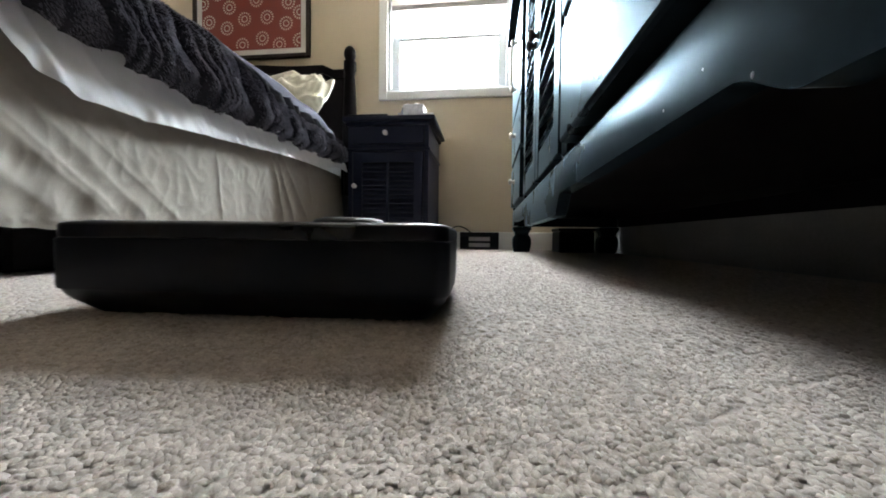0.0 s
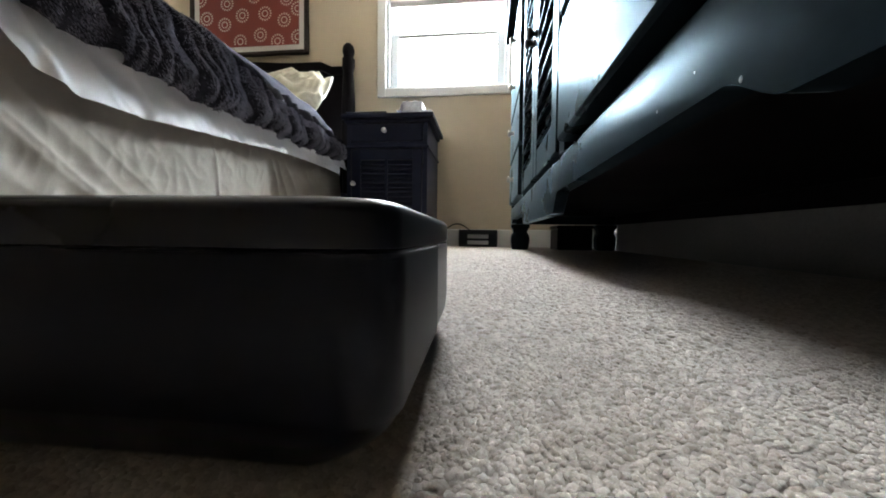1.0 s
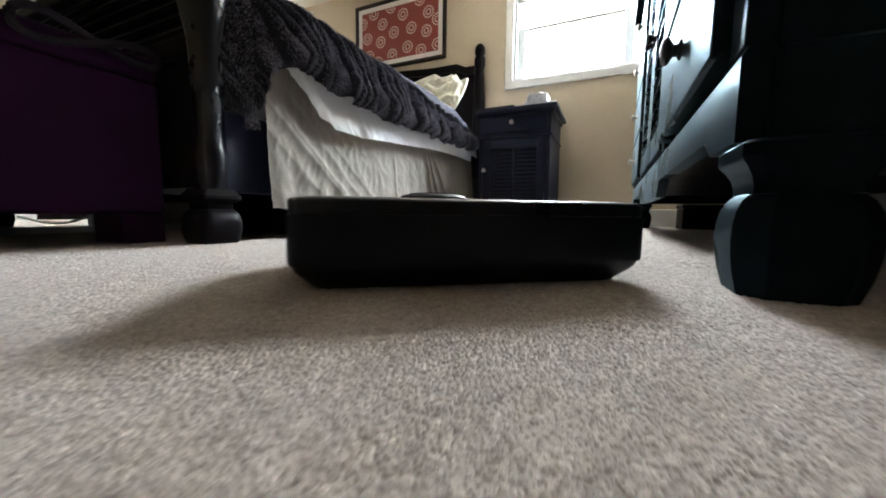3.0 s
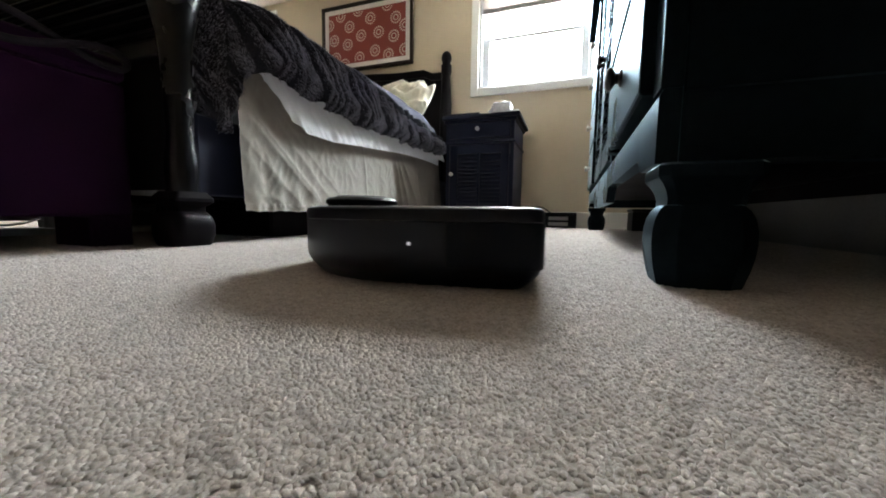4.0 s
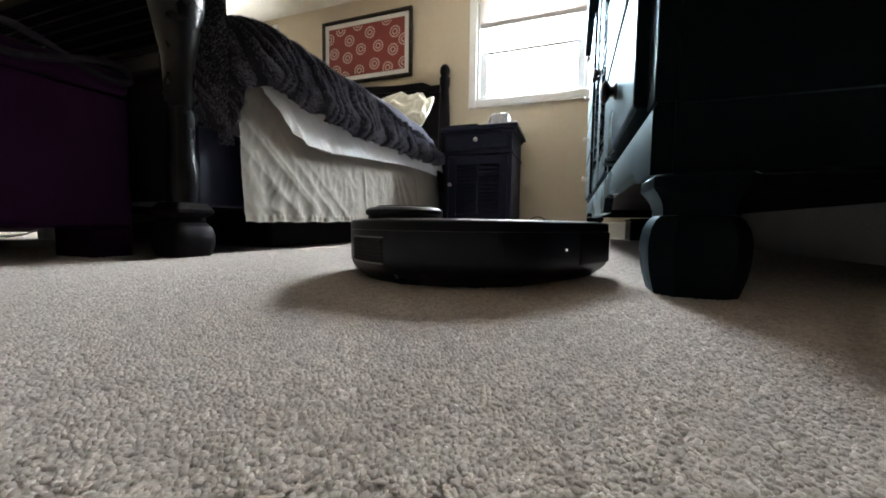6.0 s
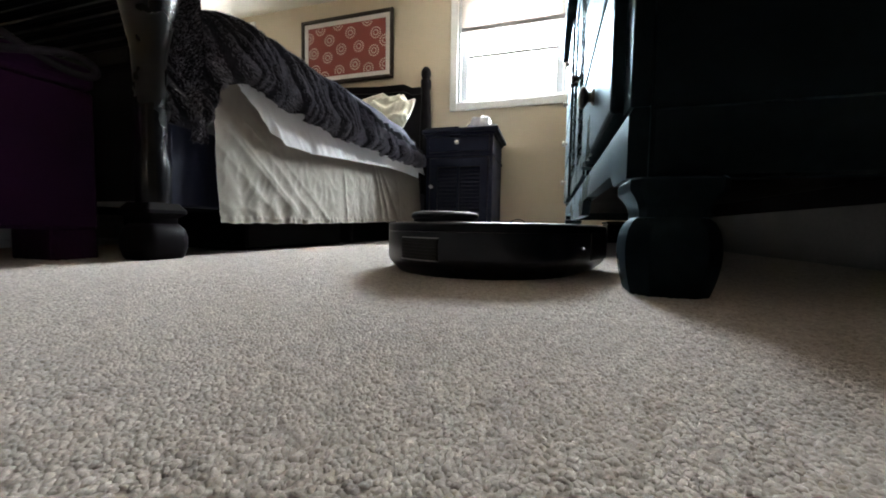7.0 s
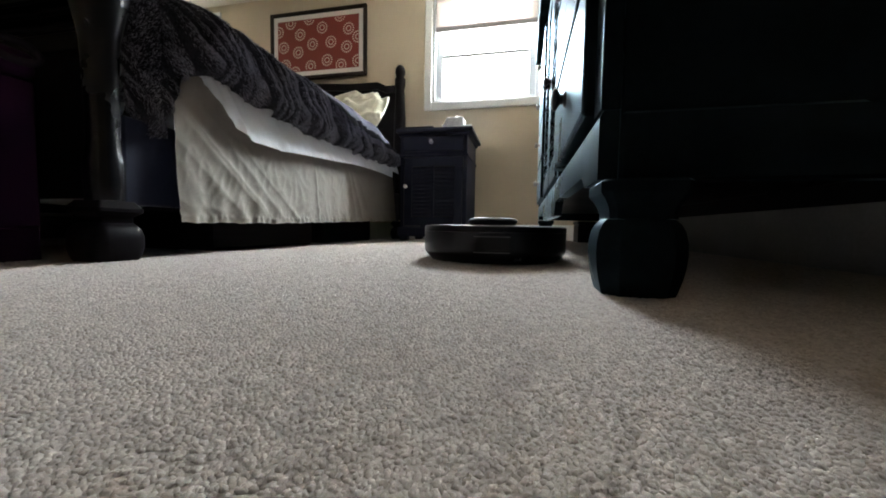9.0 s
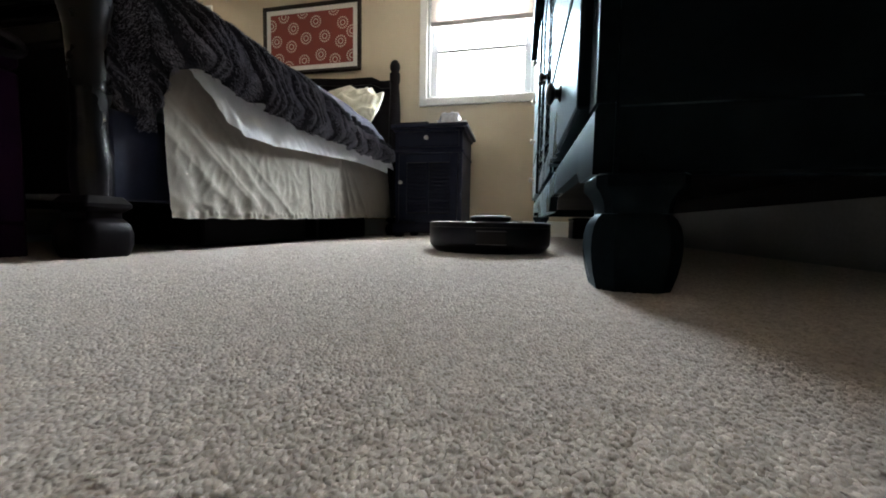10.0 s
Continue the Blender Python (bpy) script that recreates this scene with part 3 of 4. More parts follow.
def bed():
    b = thing("bed", "dark wooden panel bed with turned posts and a louvred footboard", "bed")
    for x in (BX0, BX1):
        post(b, x, BYF, 0.74)
        post(b, x, BYH, 1.10, 1.25, foot=False)
    # footboard: lower panel, carried up behind the slats to block light; rails and slats
    part("footboard_panel", boxed(BX0 + 0.03, BX1 - 0.028, BYF - 0.002, BYF + 0.012, 0.13, 0.66), BLACKW, b)
    part("footboard_rail", boxed(BX0 + 0.025, BX1 - 0.025, BYF - 0.022, BYF + 0.022, 0.42, 0.46, 0.004), BLACKW, b)
    part("footboard_rail", boxed(BX0 + 0.025, BX1 - 0.025, BYF - 0.026, BYF + 0.026, 0.645, 0.685, 0.008, 2), BLACKW, b)
    slat = None
    for i in range(6):
        z = 0.478 + i * 0.029
        if slat is None:
            bm = boxed(BX0 + 0.036, BX1 - 0.036, -0.016, 0.012, -0.004, 0.004, 0.002)
            bmesh.ops.transform(bm, matrix=Matrix.Rotation(radians(50), 4, "X"), verts=bm.verts[:])
            slat = part("slat", bm, BLACKW, b, at=(0, BYF - 0.012, z))
        else:
            again(slat, b, (0, BYF - 0.012, z))
    # headboard with a stepped, arched crest
    n = 40
    def crest(x):
        e = min(x - BX0, BX1 - x)
        return 1.052 + 0.03 * smooth_step(0.09, 0.16, e) + 0.02 * smooth_step(0.3, 0.66, e)
    xs = [BX0 + 0.03 + (BX1 - BX0 - 0.06) * i / n for i in range(n + 1)]
    part("headboard_panel", loft(bmesh.new(), [[(x, BYH - 0.014, 0.25), (x, BYH - 0.014, crest(x)), (x, BYH + 0.014, crest(x)), (x, BYH + 0.014, 0.25)] for x in xs]), BLACKW, b)
    part("headboard_rail", loft(bmesh.new(), [[(x, BYH - 0.026, crest(x) - 0.05), (x, BYH - 0.022, crest(x)), (x, BYH + 0.022, crest(x) + 0.004), (x, BYH + 0.022, crest(x) - 0.05)] for x in xs]), BLACKW, b)
    for x0, x1 in ((BX0 - 0.012, BX0 + 0.014), (BX1 - 0.014, BX1 + 0.012)):
        part("side_rail", boxed(x0, x1, BYF + 0.03, BYH - 0.03, 0.12, 0.31, 0.004), NAVY, b)
    part("base", boxed(BX0 + 0.03, BX1 - 0.03, BYF + 0.06, BYH - 0.05, 0.16, 0.20), BLACKW, b)
    for x in (BX0 + 0.3, BX1 - 0.22):
        for y in (1.5, 2.3):
            part("support_leg", boxed(x - 0.025, x + 0.025, y - 0.025, y + 0.025, 0, 0.16), BLACKW, b)


bed()


def mattress():
    m = thing("mattress", "thick mattress with box spring on the bed", "mattress")
    part("box_spring", boxed(BX0 + 0.02, BX1 - 0.02, BYF + 0.07, BYH - 0.05, 0.20, 0.36, 0.02, 2), SHEET, m)
    part("mattress_core", boxed(BX0 + 0.015, BX1 - 0.015, BYF + 0.07, BYH - 0.05, 0.362, 0.585, 0.05, 4), SHEET, m, smooth=50)


mattress()


def bed_linen():
    # pleated skirt along the side
    s = thing("bed_skirt", "creased taupe cotton bed skirt hanging to just above the floor", "bed skirt")
    y0, y1 = 1.245, 2.74
    hem = [(1.2, 0.083), (1.6, 0.088), (2.0, 0.10), (2.6, 0.12), (2.75, 0.125)]
    def side(u, v):
        y = y0 + (y1 - y0) * u
        zb = lerp_table(hem, y) + 0.0012 * math.sin(47 * y) + 0.001 * math.sin(131 * y)
        z = zb + (0.40 + 0.06 * (1 - smooth_step(1.3, 1.5, y)) - zb) * v
        fall = 1 - v
        x = -0.462 + 0.028 * fall
        # creases that run down from the foot end
        for cy, slope, amp, wd in ((1.12, 1.1, 0.012, 0.020), (1.20, 1.15, 0.016, 0.020), (1.235, 1.1, 0.010, 0.013), (1.31, 1.05, 0.016, 0.022), (1.35, 1.2, 0.008, 0.012), (1.45, 0.85, 0.009, 0.03),
                                   (1.83, 0.05, 0.004, 0.010), (2.10, 0.12, 0.016, 0.014), (2.13, 0.30, 0.014, 0.012), (2.16, 0.6, 0.015, 0.018), (2.36, 0.05, 0.010, 0.03)):
            q = (y - cy - slope * (0.4 - z)) / (wd * (1.5 if slope > 0.8 else 1.0))
            x += (0.30 if slope > 0.8 else 1.15) * amp * math.exp(-1.3 * abs(q) ** 1.3) * (0.35 + 0.65 * math.sin(math.pi * min(1, 0.15 + v * 0.9)))
        x += 0.005 * noise.noise((y * 6, z * 4, 1)) + 0.0035 * (0.25 - abs(noise.noise((y * 11 + z * 5, z * 13, 4)))) + 0.0030 * (0.25 - abs(noise.noise((y * 30, z * 22 - y * 9, 8)))) + 0.0030 * fall ** 3 * math.sin(y * 62 + 3 * math.sin(y * 9))
        # sharp pressed creases, a little askew, and the gathered seam of the hem
        x += 0.0020 * max(0.0, 0.16 - abs(noise.noise((y * 9 - z * 7, z * 3 + y, 21)))) * 2.0
        x += 0.0015 * max(0.0, 0.14 - abs(noise.noise((y * 4 + z * 2, z * 10 - y * 3, 33)))) * 2.0
        seam = z - zb - 0.014
        x += 0.0022 * math.exp(-(seam / 0.0035) ** 2) * (0.4 + 0.6 * math.sin(y * 210 + 4 * math.sin(y * 37))) + 0.0016 * math.sin(y * 150 + 3 * math.sin(y * 29)) * (1 - smooth_step(0.0, 0.03, z - zb))
        return (x, y, z)
    part("skirt_panel", grid(side, 560, 80), SKIRT, s, smooth=180)
    # unseen far panel, added to keep window light out from under the bed
    def far_blocker(u, v):
        y = y0 + (y1 - y0 + 0.3) * u
        return (BX0 - 0.03 + 0.008 * math.sin(y * 21) * (1 - v), y, 0.03 + 0.37 * v)
    part("skirt_panel", grid(far_blocker, 60, 8), SKIRT, s, smooth=180)

    t = thing("bed_sheet", "white cotton sheet hanging below the fur throw", "sheet")
    hem2 = [(1.26, 0.44), (1.33, 0.415), (1.40, 0.35), (1.47, 0.325), (1.6, 0.326), (1.8, 0.345), (2.1, 0.372), (2.35, 0.385), (2.5, 0.40), (2.58, 0.42)]
    def drop(u, v):
        y = 1.30 + 1.44 * u
        zb = lerp_table(hem2, y)
        z = zb + (0.60 - zb) * v
        x = -0.452 + 0.030 * (1 - v) - 0.035 * v
        for cy, slope, amp, wd in ((1.36, 0.5, 0.014, 0.02), (1.45, 0.55, 0.014, 0.02), (1.55, 0.5, 0.010, 0.022), (1.68, 0.45, 0.012, 0.02), (1.74, 0.4, 0.010, 0.014), (1.86, 0.4, 0.009, 0.02), (1.98, 0.3, 0.008, 0.025), (2.15, 0.2, 0.006, 0.03)):
            q = (y - cy - slope * (0.5 - z)) / wd
            x += 0.55 * amp * math.exp(-1.3 * abs(q) ** 1.3)
        x += 0.008 * noise.noise((y * 8, z * 6, 9)) + 0.010 * (0.25 - abs(noise.noise((y * 18 + z * 9, z * 8, 2)))) + 0.010 * max(0.0, 0.15 - abs(noise.noise((y * 13 + z * 8, z * 5, 14)))) + 0.0022 * math.sin(y * 118 + 2 * math.sin(y * 23)) * (1 - smooth_step(0.0, 0.3, v))
        return (x, y, z)
    part("sheet_drop", grid(drop, 420, 40), SHEET, t, smooth=180)

    c = thing("comforter", "charcoal blue comforter spread over the mattress", "comforter")
    def top(u, v):
        y0 = 1.36 - 0.16 * smooth_step(0.25, 0.4, u)  # tucked under the throw at the foot corner
        y = y0 + (2.62 - y0) * v
        puff = 0.608 + 0.052 * smooth_step(1.45, 1.9, y) - 0.03 * smooth_step(2.4, 2.62, y)
        if u < 0.25:
            a = u / 0.25
            if a < 0.5:
                x, z = -0.436, 0.50 + (puff - 0.06 - 0.50) * a * 2
            else:
                q = (a - 0.5) * math.pi
                x, z = -0.496 + 0.06 * math.cos(q), puff - 0.06 + 0.06 * math.sin(q)
        else:
            x, z = -0.496 - 1.29 * (u - 0.25) / 0.75, puff
        return (x + 0.006 * noise.noise((y * 8, z * 9, 1)), y, z + 0.010 * noise.noise((x * 5, y * 5, 3)))
    part("cover", grid(top, 60, 60), COVER, c, smooth=180)

    f = thing("fur_throw", "charcoal faux fur throw draped over the bed", "throw blanket")
    edge = [(1.14, 0.30), (1.19, 0.277), (1.225, 0.282), (1.240, 0.33), (1.252, 0.41), (1.275, 0.442), (1.34, 0.455), (1.41, 0.437), (1.52, 0.432), (1.75, 0.415), (1.95, 0.43), (2.2, 0.428), (2.45, 0.442), (2.58, 0.445), (2.63, 0.455), (2.68, 0.50)]
    rng = random.Random(5)
    def rope(y, z):
        """1 on the crown of a ruched rope of pile, 0 in the valley between two"""
        w = y + 0.55 * z + 0.012 * noise.noise((y * 9, z * 9, 4))
        return abs(math.sin(w * 76 + 1.6 * math.sin(w * 31) + 1.2 * noise.noise((y * 14, z * 5, 12)))) ** 0.6, w

    def fur(u, v):
        """u along the bed, v from the middle of the bed over its edge and down to the hem"""
        y = 1.165 + 1.515 * u
        v0 = 0.57 * smooth_step(1.45, 2.1, y)
        v = v0 + (1 - v0) * v
        zb = lerp_table(edge, y) + 0.004 * math.sin(38 * y) + 0.003 * math.sin(83 * y)
        flat = 0.42
        ztop = 0.635 + 0.012 * noise.noise((y * 4, 0, 2)) - 0.03 * smooth_step(2.3, 2.63, y) - 0.045 * (1 - smooth_step(1.18, 1.30, y))
        calm = 0.35 + 0.65 * smooth_step(1.20, 1.32, y)
        shift = -0.040 * (1 - smooth_step(1.22, 1.34, y)) - 0.05 * (1 - smooth_step(1.17, 1.235, y))
        if v < flat:
            x = -0.68 + 0.18 * (v / flat) + shift
            z = ztop + 0.010 * noise.noise((x * 9, y * 9, 1)) + 0.006 * noise.noise((x * 25, y * 25, 1))
        else:
            q = (v - flat) / (1 - flat)
            a = min(1, q / 0.22)
            r = 0.07
            if q < 0.22:
                x = -0.50 + r * math.sin(a * math.pi / 2)
                z = ztop - r * (1 - math.cos(a * math.pi / 2))
            else:
                k = (q - 0.22) / 0.78
                x = -0.43 + 0.020 * k
                z = ztop - r + (zb - ztop + r) * k
            x += shift
            # ruched ridges of pile that slant down the drape
            ridge, w = rope(y, z)
            big = 0.5 + 0.5 * math.sin(w * 47 + 2 * math.sin(w * 11))
            x += a * calm * (0.046 * ridge * (1 - 0.7 * smooth_step(0.75, 1, q)) + 0.018 * big * (0.4 + 0.6 * q) + 0.016 * noise.noise((y * 10, z * 7, 6)) + 0.007 * noise.noise((y * 34, z * 24, 7)))
            if q > 0.86:
                x -= 0.030 * ((q - 0.86) / 0.14) ** 2
        return (x, y, z)
    part("pelt", grid(fur, 420, 80), SHADED_FUR, f, smooth=180)
    # end that hangs down round the foot corner
    def flap(u, v):
        x = -0.445 - 0.30 * u
        zb = 0.275 + 0.05 * u
        z = zb + (0.64 - zb) * v
        y = 1.18 - 0.02 * math.sin(u * 3) - 0.012 * math.sin(x * 60) * (1 - v) + 0.01 * noise.noise((x * 16, z * 9, 3))
        return (x, y + 0.03, z)
    part("foot_flap", grid(flap, 40, 40), SHADED_FUR, f, smooth=180)
    # strands of pile on the hanging side
    verts, faces = [], []
    def strand(p, d, w, ln):
        i = len(verts)
        side = (Vector((rng.uniform(-1, 1), rng.uniform(-1, 1), rng.uniform(-0.4, 0.4)))).normalized() * w
        verts.extend([p - side, p + side, p + d * ln * 0.55 + side * 0.6 + Vector((0, 0, -0.15 * ln)), p + d * ln + Vector((0, 0, -0.45 * ln))])
        faces.extend([(i, i + 1, i + 2), (i, i + 2, i + 3)])
    for _ in range(120000):
        u, v = rng.random(), 0.25 + 0.75 * rng.random()
        p = Vector(fur(u, v))
        # nap keeps to the crowns, so the valleys show the pelt's painted shade
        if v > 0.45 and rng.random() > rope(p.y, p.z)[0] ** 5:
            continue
        sway = 0.7 * noise.noise((p.y * 38, p.z * 20, 5))
        out = Vector((0.75, sway, -0.55)) if v > 0.52 else Vector((0.7, sway, 0.35))
        d = (out + Vector((rng.uniform(-0.3, 0.3), rng.uniform(-0.35, 0.35), rng.uniform(-0.4, 0.25)))).normalized()
        strand(p, d, rng.uniform(0.0005, 0.0012), rng.uniform(0.005, 0.010))
    for _ in range(9000):
        p = Vector(flap(rng.random(), rng.random()))
        d = Vector((rng.uniform(-0.5, 0.5), -0.8, rng.uniform(-1.2, 0.0))).normalized()
        strand(p, d, rng.uniform(0.0005, 0.0012), rng.uniform(0.005, 0.010))
    me = bpy.data.meshes.new("nap")
    me.from_pydata([tuple(q * U) for q in verts], [], faces)
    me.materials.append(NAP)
    pile = new("nap", me)
    pile.parent = f
    tagged(pile, "long charcoal fur nap", kind="stuff")


bed_linen()


def pillows():
    for i, (x, y, z, rx, rz, sx) in enumerate(((-0.735, 2.64, 0.765, 55, -8, 0.27), (-1.55, 2.66, 0.75, 55, 4, 0.30))):
        p = thing("pillow", "cream satin pillow leaning at the head of the bed", "pillow", group="pillows on the bed", at=(x, y, z))
        def surf(u, v):
            th, ph = 2 * math.pi * u, math.pi * (v - 0.5)
            def pw(q, e):
                return math.copysign(abs(q) ** e, q)
            a = sx * pw(math.cos(ph), 0.6) * pw(math.cos(th), 0.5)
            b = 0.19 * pw(math.cos(ph), 0.6) * pw(math.sin(th), 0.5)
            thick = 0.085 * (1 - 0.75 * max(abs(a) / sx, abs(b) / 0.19) ** 3)
            c = thick * math.sin(ph)
            w = 0.020 * noise.noise((a * 11, b * 11, i * 5)) + 0.028 * (0.3 - abs(noise.noise((a * 13 + b * 6, b * 10, i * 5 + 2)))) + 0.012 * (0.3 - abs(noise.noise((a * 34, b * 26, i * 5 + 7))))
            return (a + w, b + w * 0.6, c + w * 1.3)
        bm = grid(surf, 110, 56)
        bmesh.ops.remove_doubles(bm, verts=bm.verts[:], dist=0.0005)
        po = part("cushion", bm, PILLOW, p, smooth=180)
        po.rotation_euler = (radians(rx), 0, radians(rz))


pillows()


# ---- under and at the foot of the bed ----
def underbed():
    k = thing("bench", "dark plum bench with block legs at the foot of the bed", "bench")
    part("body", boxed(-1.72, -0.6, 0.63, 1.085, 0.066, 0.36, 0.006), PLUM, k)
    part("seat", boxed(-1.725, -0.596, 0.625, 1.088, 0.362, 0.414, 0.016, 3), PLUM, k)
    for x0, x1 in ((-1.72, -1.58), (-0.735, -0.602)):
        for y0, y1 in ((0.635, 0.765), (1.004, 1.083)):
            part("leg", boxed(x0, x1, y0, y1, 0.0, 0.068, 0.004), PLUM, k)
    s = thing("power_strip", "long white power strip on the carpet under the bed", "power strip", at=(-1.17, 1.35, 0))
    part("bar", boxed(-0.02, 0.02, -0.55, 0.5, 0.0, 0.024, 0.004), VINYL, s)
    part("plug", boxed(-0.02, 0.02, -0.19, -0.135, 0.024, 0.072, 0.004), VINYL, s)
    part("cord", tube([(0.0, -0.185 - 0.16 * i / 14, 0.055 - 0.022 * math.sin(math.pi * i / 14)) for i in range(15)], 0.003), VINYL, s, smooth=60)
    # dark blocks added to keep the space under the bed dark
    for y in (1.72, 2.35):
        ub = thing("underbed_filler", "low dark filler block added to darken the space under the bed", "storage box", group="boxes under the bed", at=(-0.86, y, 0))
        part("body", boxed(-0.26, 0.30, -0.27, 0.27, 0.0, 0.125, 0.008), BLACKW, ub)
        part("lid", boxed(-0.265, 0.305, -0.275, 0.275, 0.125, 0.14, 0.004), BLACKW, ub)
    g = thing("folded_cloth", "grey folded cloth lying under the bed", "cloth", at=(-1.30, 1.50, 0))
    part("cloth", boxed(-0.06, 0.05, -0.10, 0.12, 0.0, 0.10, 0.02, 3), SKIRT, g)
    c = thing("cord_tie", "dark knotted cord tie lying over the bench edge", "cord", at=(-0.592, 0.97, 0.402))
    pts = []
    for i in range(60):
        q = 2 * math.pi * i / 59
        pts.append((0.010 + 0.004 * math.cos(q * 3), 0.11 * math.sin(q), 0.022 * math.sin(2 * q) - 0.004 * math.cos(q)))
    part("loop", tube(pts, 0.0075), BRAID, c, smooth=60)


underbed()


# ---- robot vacuum ----
def d_shape(front, half, corner, inset=0.0, n=28):
    """D outline: round back, flat front at +x."""
    p = []
    R = half - inset
    for k in range(n + 1):
        a = radians(90 + 180 * k / n)
        p.append((R * math.cos(a), R * math.sin(a)))
    f, r = front - inset, corner
    for k in range(6):
        a = radians(-90 + 90 * k / 5)
        p.append((f - r + r * math.cos(a), -R + r + r * math.sin(a)))
    for k in range(6):
        a = radians(90 * k / 5)
        p.append((f - r + r * math.cos(a), R - r + r * math.sin(a)))
    return p


def robot_vacuum():
    r = thing("robot_vacuum", "black D-shaped robot vacuum cleaner with a round laser turret", "robot vacuum")
    hw, fr = 0.152, 0.135
    def rings(rows):
        return [[(x, y, z) for x, y in d_shape(fr, hw, 0.0125, i)] for i, z in rows]
    part("chassis", loft(bmesh.new(), rings([(0.028, 0.009), (0.022, 0.0115), (0.016, 0.0165), (0.006, 0.0265), (0.0025, 0.031), (0.0006, 0.036), (0.0, 0.042), (0.0, 0.0742), (0.0006, 0.0750)])), LID, r, smooth=35)
    part("upper_shell", loft(bmesh.new(), rings([(0.0006, 0.0752), (0.0, 0.0757), (0.0, 0.0838), (0.0006, 0.0856), (0.0020, 0.0868), (0.005, 0.0875), (0.008, 0.0877)])), LID, r, smooth=35)
    part("top_plate", loft(bmesh.new(), rings([(0.010, 0.0874), (0.011, 0.0883), (0.014, 0.0886)])), LID, r, smooth=35)
    t = part("turret", lathe([(0.044, 0.087), (0.044, 0.092), (0.047, 0.094), (0.047, 0.098), (0.044, 0.101), (0.036, 0.1025), (0.0, 0.103)], 36, -0.098, 0), SHELL, r, smooth=40)
    part("turret_cap", lathe([(0.034, 0.1028), (0.034, 0.1036), (0.0, 0.104)], 36, -0.098, 0), LID, t, smooth=40)
    # rear vent, bent round the back
    def arc(z0, z1, out, back, half_angle, n=12):
        ring = []
        for k in range(n + 1):
            q = radians(180 - half_angle + 2 * half_angle * k / n)
            c, d = math.cos(q), math.sin(q)
            ring.append([((hw + o) * c, (hw + o) * d, z) for o, z in ((out, z0), (out, z1), (-back, z1), (-back, z0))])
        return loft(bmesh.new(), ring)
    v = part("vent", arc(0.038, 0.068, 0.0004, 0.01, 12), RUBBER, r)
    for z in (0.0375, 0.0665):
        part("vent_edge", arc(z, z + 0.0016, 0.0010, 0.008, 12.4), SLOT, v)
    for k in range(6):
        part("vent_slat", arc(0.0412 + k * 0.0042, 0.0430 + k * 0.0042, 0.0024, 0.008, 11.6), RUBBER, v)
    part("led", lathe([(0.0015, 0), (0.0015, 0.001), (0.0008, 0.0014)], 10), LED, r, at=(0.02, -hw - 0.0005, 0.055)).rotation_euler = (radians(90), 0, 0)
    part("button", boxed(0.05, 0.075, -0.012, 0.012, 0.0884, 0.0893, 0.0003), SLOT, r)
    # bumper round the flat front, a little proud of the body
    def front_line(inset):
        R = hw - inset
        return [(0.054, -R)] + d_shape(fr, hw, 0.0125, inset)[29:] + [(0.054, R)]
    outer, lower, inner = front_line(-0.0012), front_line(-0.0006), front_line(0.005)
    part("bumper", loft(bmesh.new(), [[(*a, 0.036), (*b, 0.039), (*b, 0.0736), (*a, 0.0746), (*c, 0.0746), (*c, 0.036)] for a, b, c in zip(lower, outer, inner)]), SHELL, r, "matt black front bumper", smooth=35)
    # side seam of the bumper, and the wheels
    for s in (-1, 1):
        part("bumper_seam", boxed(0.052, 0.0545, s * hw - 0.0008, s * hw + 0.0008, 0.036, 0.0748), RUBBER, r)
        w = part("wheel", lathe([(0.02, -0.008), (0.022, -0.006), (0.022, 0.006), (0.02, 0.008)], 20), RUBBER, r, at=(-0.01, s * 0.105, 0.022))
        w.rotation_euler = (radians(90), 0, 0)
    part("brush_guard", boxed(0.05, 0.10, -0.10, 0.10, 0.006, 0.02, 0.004), RUBBER, r)
    part("caster", lathe([(0.012, 0.002), (0.016, 0.006), (0.014, 0.02)], 14, -0.11, 0), RUBBER, r, smooth=40)
    return r


robot = robot_vacuum()


# ---- carpet pile near the camera ----
CREASES = ((0.3947, 1.0169, 0.4316, 1.0478), (0.4316, 1.0478, 0.4568, 1.0611), (0.4568, 1.0611, 0.4926, 1.0759), (0.2971, 1.229, 0.3445, 1.2541), (0.3445, 1.2541, 0.4051, 1.2763), (0.4051, 1.2763, 0.5101, 1.3376))


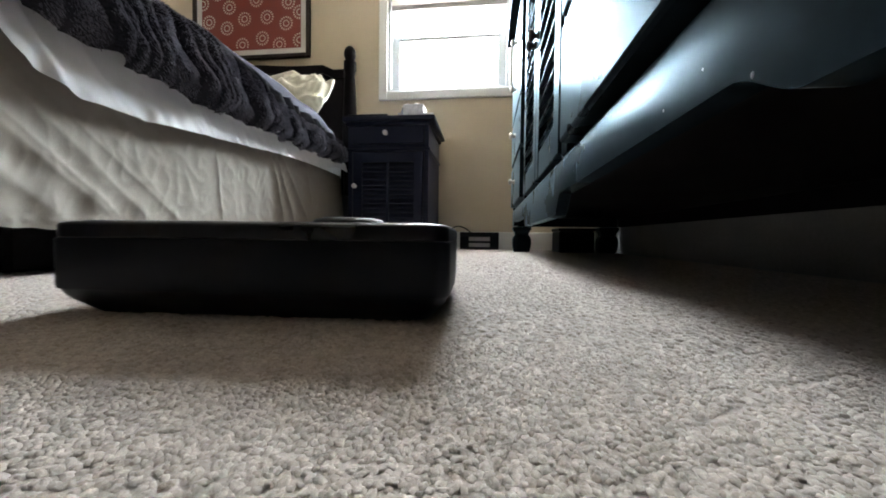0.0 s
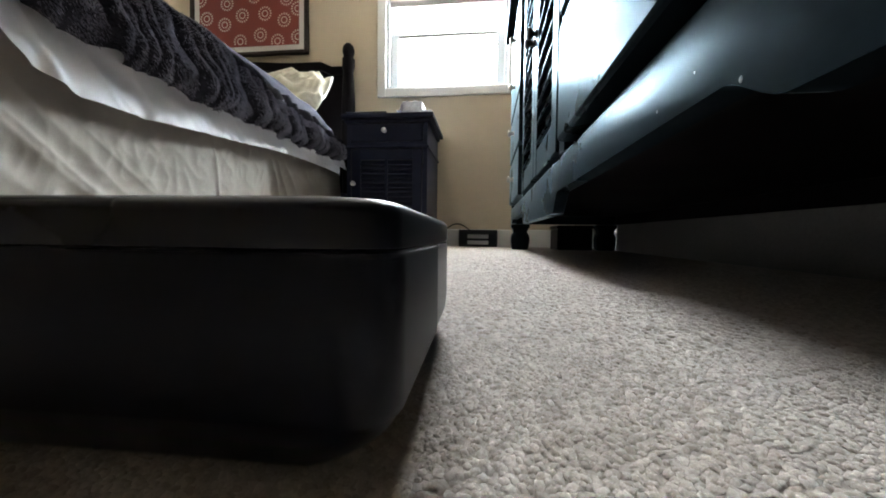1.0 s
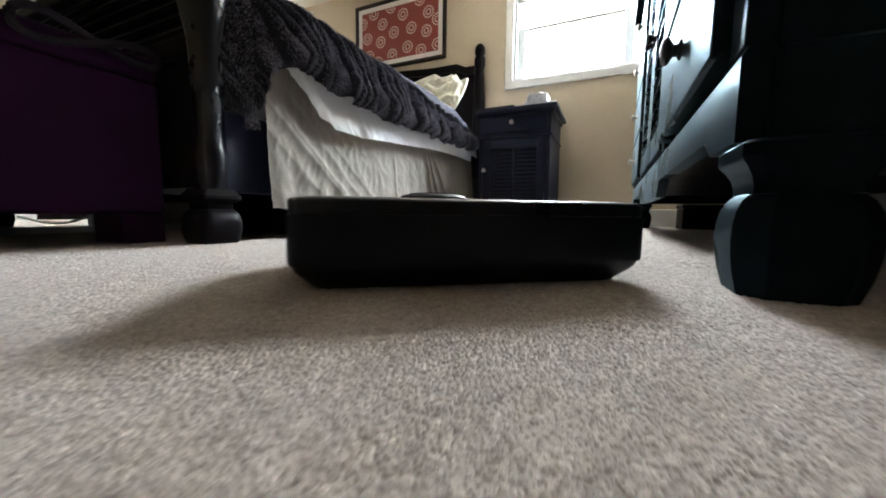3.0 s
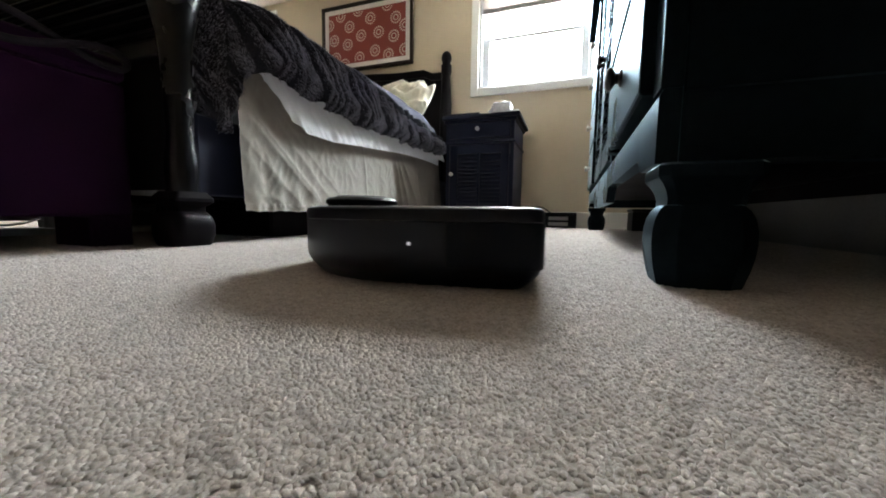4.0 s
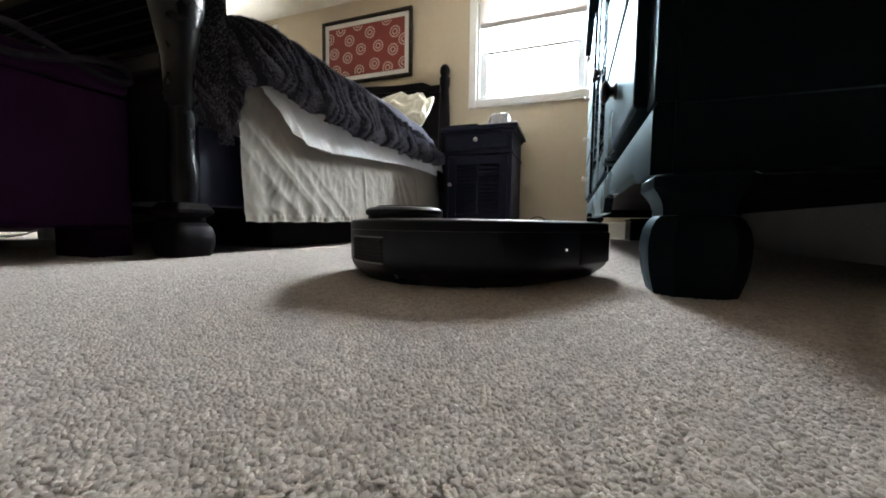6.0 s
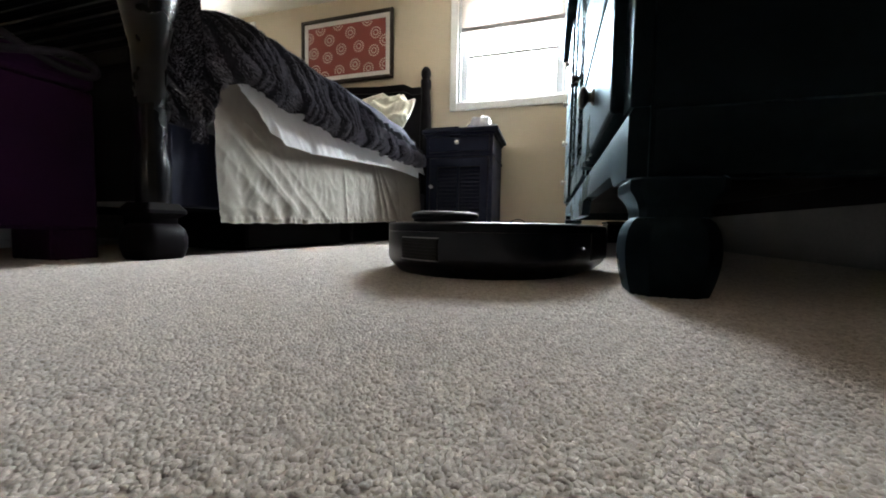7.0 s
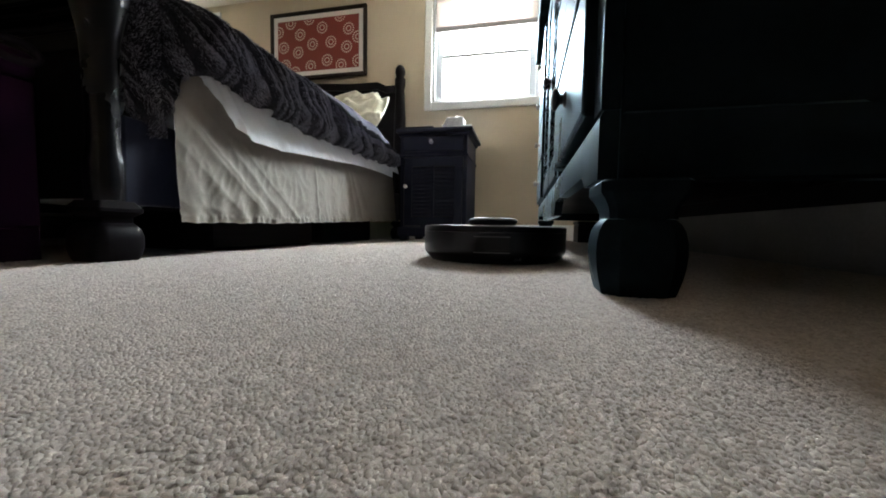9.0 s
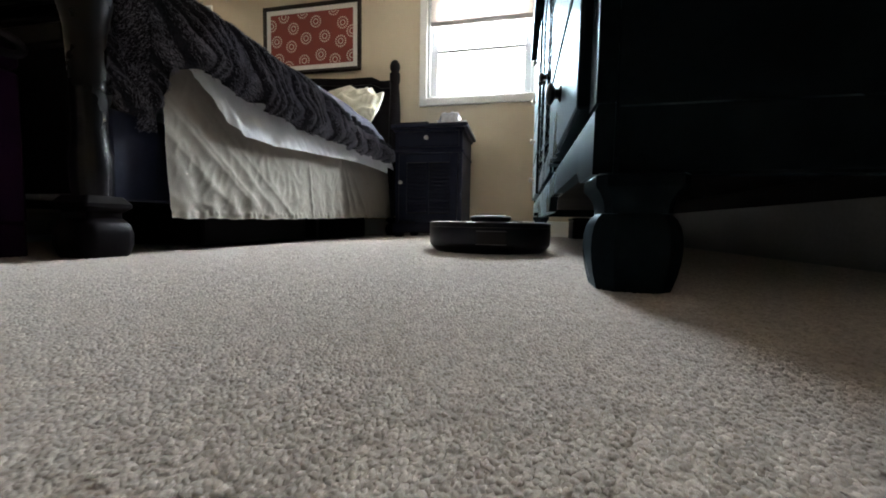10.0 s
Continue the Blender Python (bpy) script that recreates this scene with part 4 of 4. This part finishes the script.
def carpet_pile():
    rng = random.Random(11)
    verts, faces = [], []
    def crease(x, y):
        """0 on the two pressed lines that cross the carpet, 1 away from them"""
        d = 1.0
        for x0, y0, x1, y1 in CREASES:
            ex, ey = x1 - x0, y1 - y0
            q = min(1, max(0, ((x - x0) * ex + (y - y0) * ey) / (ex * ex + ey * ey)))
            wob = 0.004 * noise.noise((x * 40, y * 40, 6))
            d = min(d, smooth_step(0.0004, 0.0032, math.hypot(x - x0 - q * ex, y - y0 - q * ey + wob)))
        return d

    def tuft(x, y, h, w):
        """a ragged, leaning nub of yarn"""
        i = len(verts)
        a, lx, ly = rng.uniform(0, 6.28), rng.uniform(-0.9, 0.9) * w, rng.uniform(-0.9, 0.9) * w
        ground = floor_z(x) - 0.002
        for r, z, k in ((1.0, 0.0, 0.0), (0.78, 0.8, 0.8)):
            for q in range(4):
                b = a + 1.5708 * q + rng.uniform(-0.35, 0.35)
                e = r * w * rng.uniform(0.8, 1.2)
                verts.append((x + lx * k + e * math.cos(b), y + ly * k + e * math.sin(b), ground + h * z * (1 if not z else rng.uniform(0.88, 1.08))))
        verts.append((x + lx, y + ly, ground + h))
        for q in range(4):
            n = (q + 1) % 4
            faces.append((i + q, i + n, i + 4 + n, i + 4 + q))
            faces.append((i + 4 + q, i + 4 + n, i + 8))
    for x0, x1, y0, y1, step in ((0.04, 0.62, 0.55, 0.80, 0.0018), (-0.2, 0.04, 0.60, 0.80, 0.0022), (0.62, 0.8, 0.62, 0.80, 0.0024), (-0.3, 0.8, 0.80, 1.10, 0.0023), (-0.42, 0.9, 1.10, 1.5, 0.0040), (-0.45, 0.9, 1.5, 2.9, 0.0070), (-1.4, -0.42, 0.6, 1.5, 0.0055), (-0.42, -0.2, 0.6, 0.80, 0.003), (-0.42, -0.3, 0.80, 1.10, 0.0042), (-0.2, 0.04, 0.5, 0.6, 0.0022), (0.62, 0.8, 0.54, 0.62, 0.0022)):
        nx, ny = int((x1 - x0) / step), int((y1 - y0) / step)
        for i in range(nx):
            for j in range(ny):
                x, y = x0 + (i + rng.uniform(-0.1, 1.1)) * step, y0 + (j + rng.uniform(-0.1, 1.1)) * step
                far = 1 - smooth_step(2.5, 2.9, y)
                k = min(step, 0.0045)
                hh = 0.0013 + far * (0.0007 + k * (0.08 + 0.10 * noise.noise((x * 150, y * 150, 0)) + 0.22 * noise.noise((x * 70, y * 70, 3)) + 0.12 * noise.noise((x * 26, y * 26, 8)) + 0.14 * rng.random()))
                c = crease(x, y)
                if c < 1:
                    hh = max(0.0004, hh * (0.25 + 0.75 * c))
                tuft(x, y, hh, step * rng.uniform(0.55, 0.95))
    me = bpy.data.meshes.new("carpet_pile")
    me.from_pydata([(a * U, b * U, c * U) for a, b, c in verts], [], faces)
    me.materials.append(CARPET)
    me.shade_smooth()
    # the fuzzy tips scatter light much as the whole pile does
    nv = np.empty(len(me.vertices) * 3, dtype=np.float32)
    me.vertex_normals.foreach_get("vector", nv)
    nv = nv.reshape(-1, 3) * 0.36 + np.array([0, 0, 0.64], dtype=np.float32)
    nv /= np.linalg.norm(nv, axis=1)[:, None]
    me.normals_split_custom_set_from_vertices(nv)
    o = new("carpet_pile", me)
    tagged(o, "beige twisted carpet tufts", "carpet", kind="stuff")


carpet_pile()


# ---- what moves ----
def motions():
    rows = [(0, 0.138, 1.262, -88), (0.5, 0.140, 1.179, -89.3), (1.0, 0.147, 1.090, -89), (1.2, 0.150, 1.076, -88.6), (1.4, 0.150, 1.049, -87.4), (1.7, 0.157, 1.036, -86),
            (2.0, 0.158, 1.007, -85), (2.2, 0.165, 0.995, -83), (2.75, 0.174, 0.982, -63), (3.3, 0.182, 0.973, -38.7), (3.5, 0.186, 0.972, -25.3), (3.8, 0.184, 0.974, -4),
            (4.1, 0.190, 0.974, 11), (4.3, 0.194, 0.974, 21), (4.5, 0.195, 0.974, 31), (4.7, 0.195, 0.975, 42), (5.0, 0.194, 0.978, 55), (5.75, 0.208, 1.010, 60), (6.5, 0.231, 1.057, 61.5), (7.0, 0.258, 1.109, 66), (7.5, 0.279, 1.163, 74),
            (8.0, 0.291, 1.217, 82), (8.5, 0.296, 1.277, 89), (9.0, 0.298, 1.339, 93), (9.5, 0.294, 1.404, 95), (10.0, 0.289, 1.473, 96)]
    walk(robot, [(t, pose(x * U, y * U, 0, 0, 0, a)) for t, x, y, a in rows])


motions()
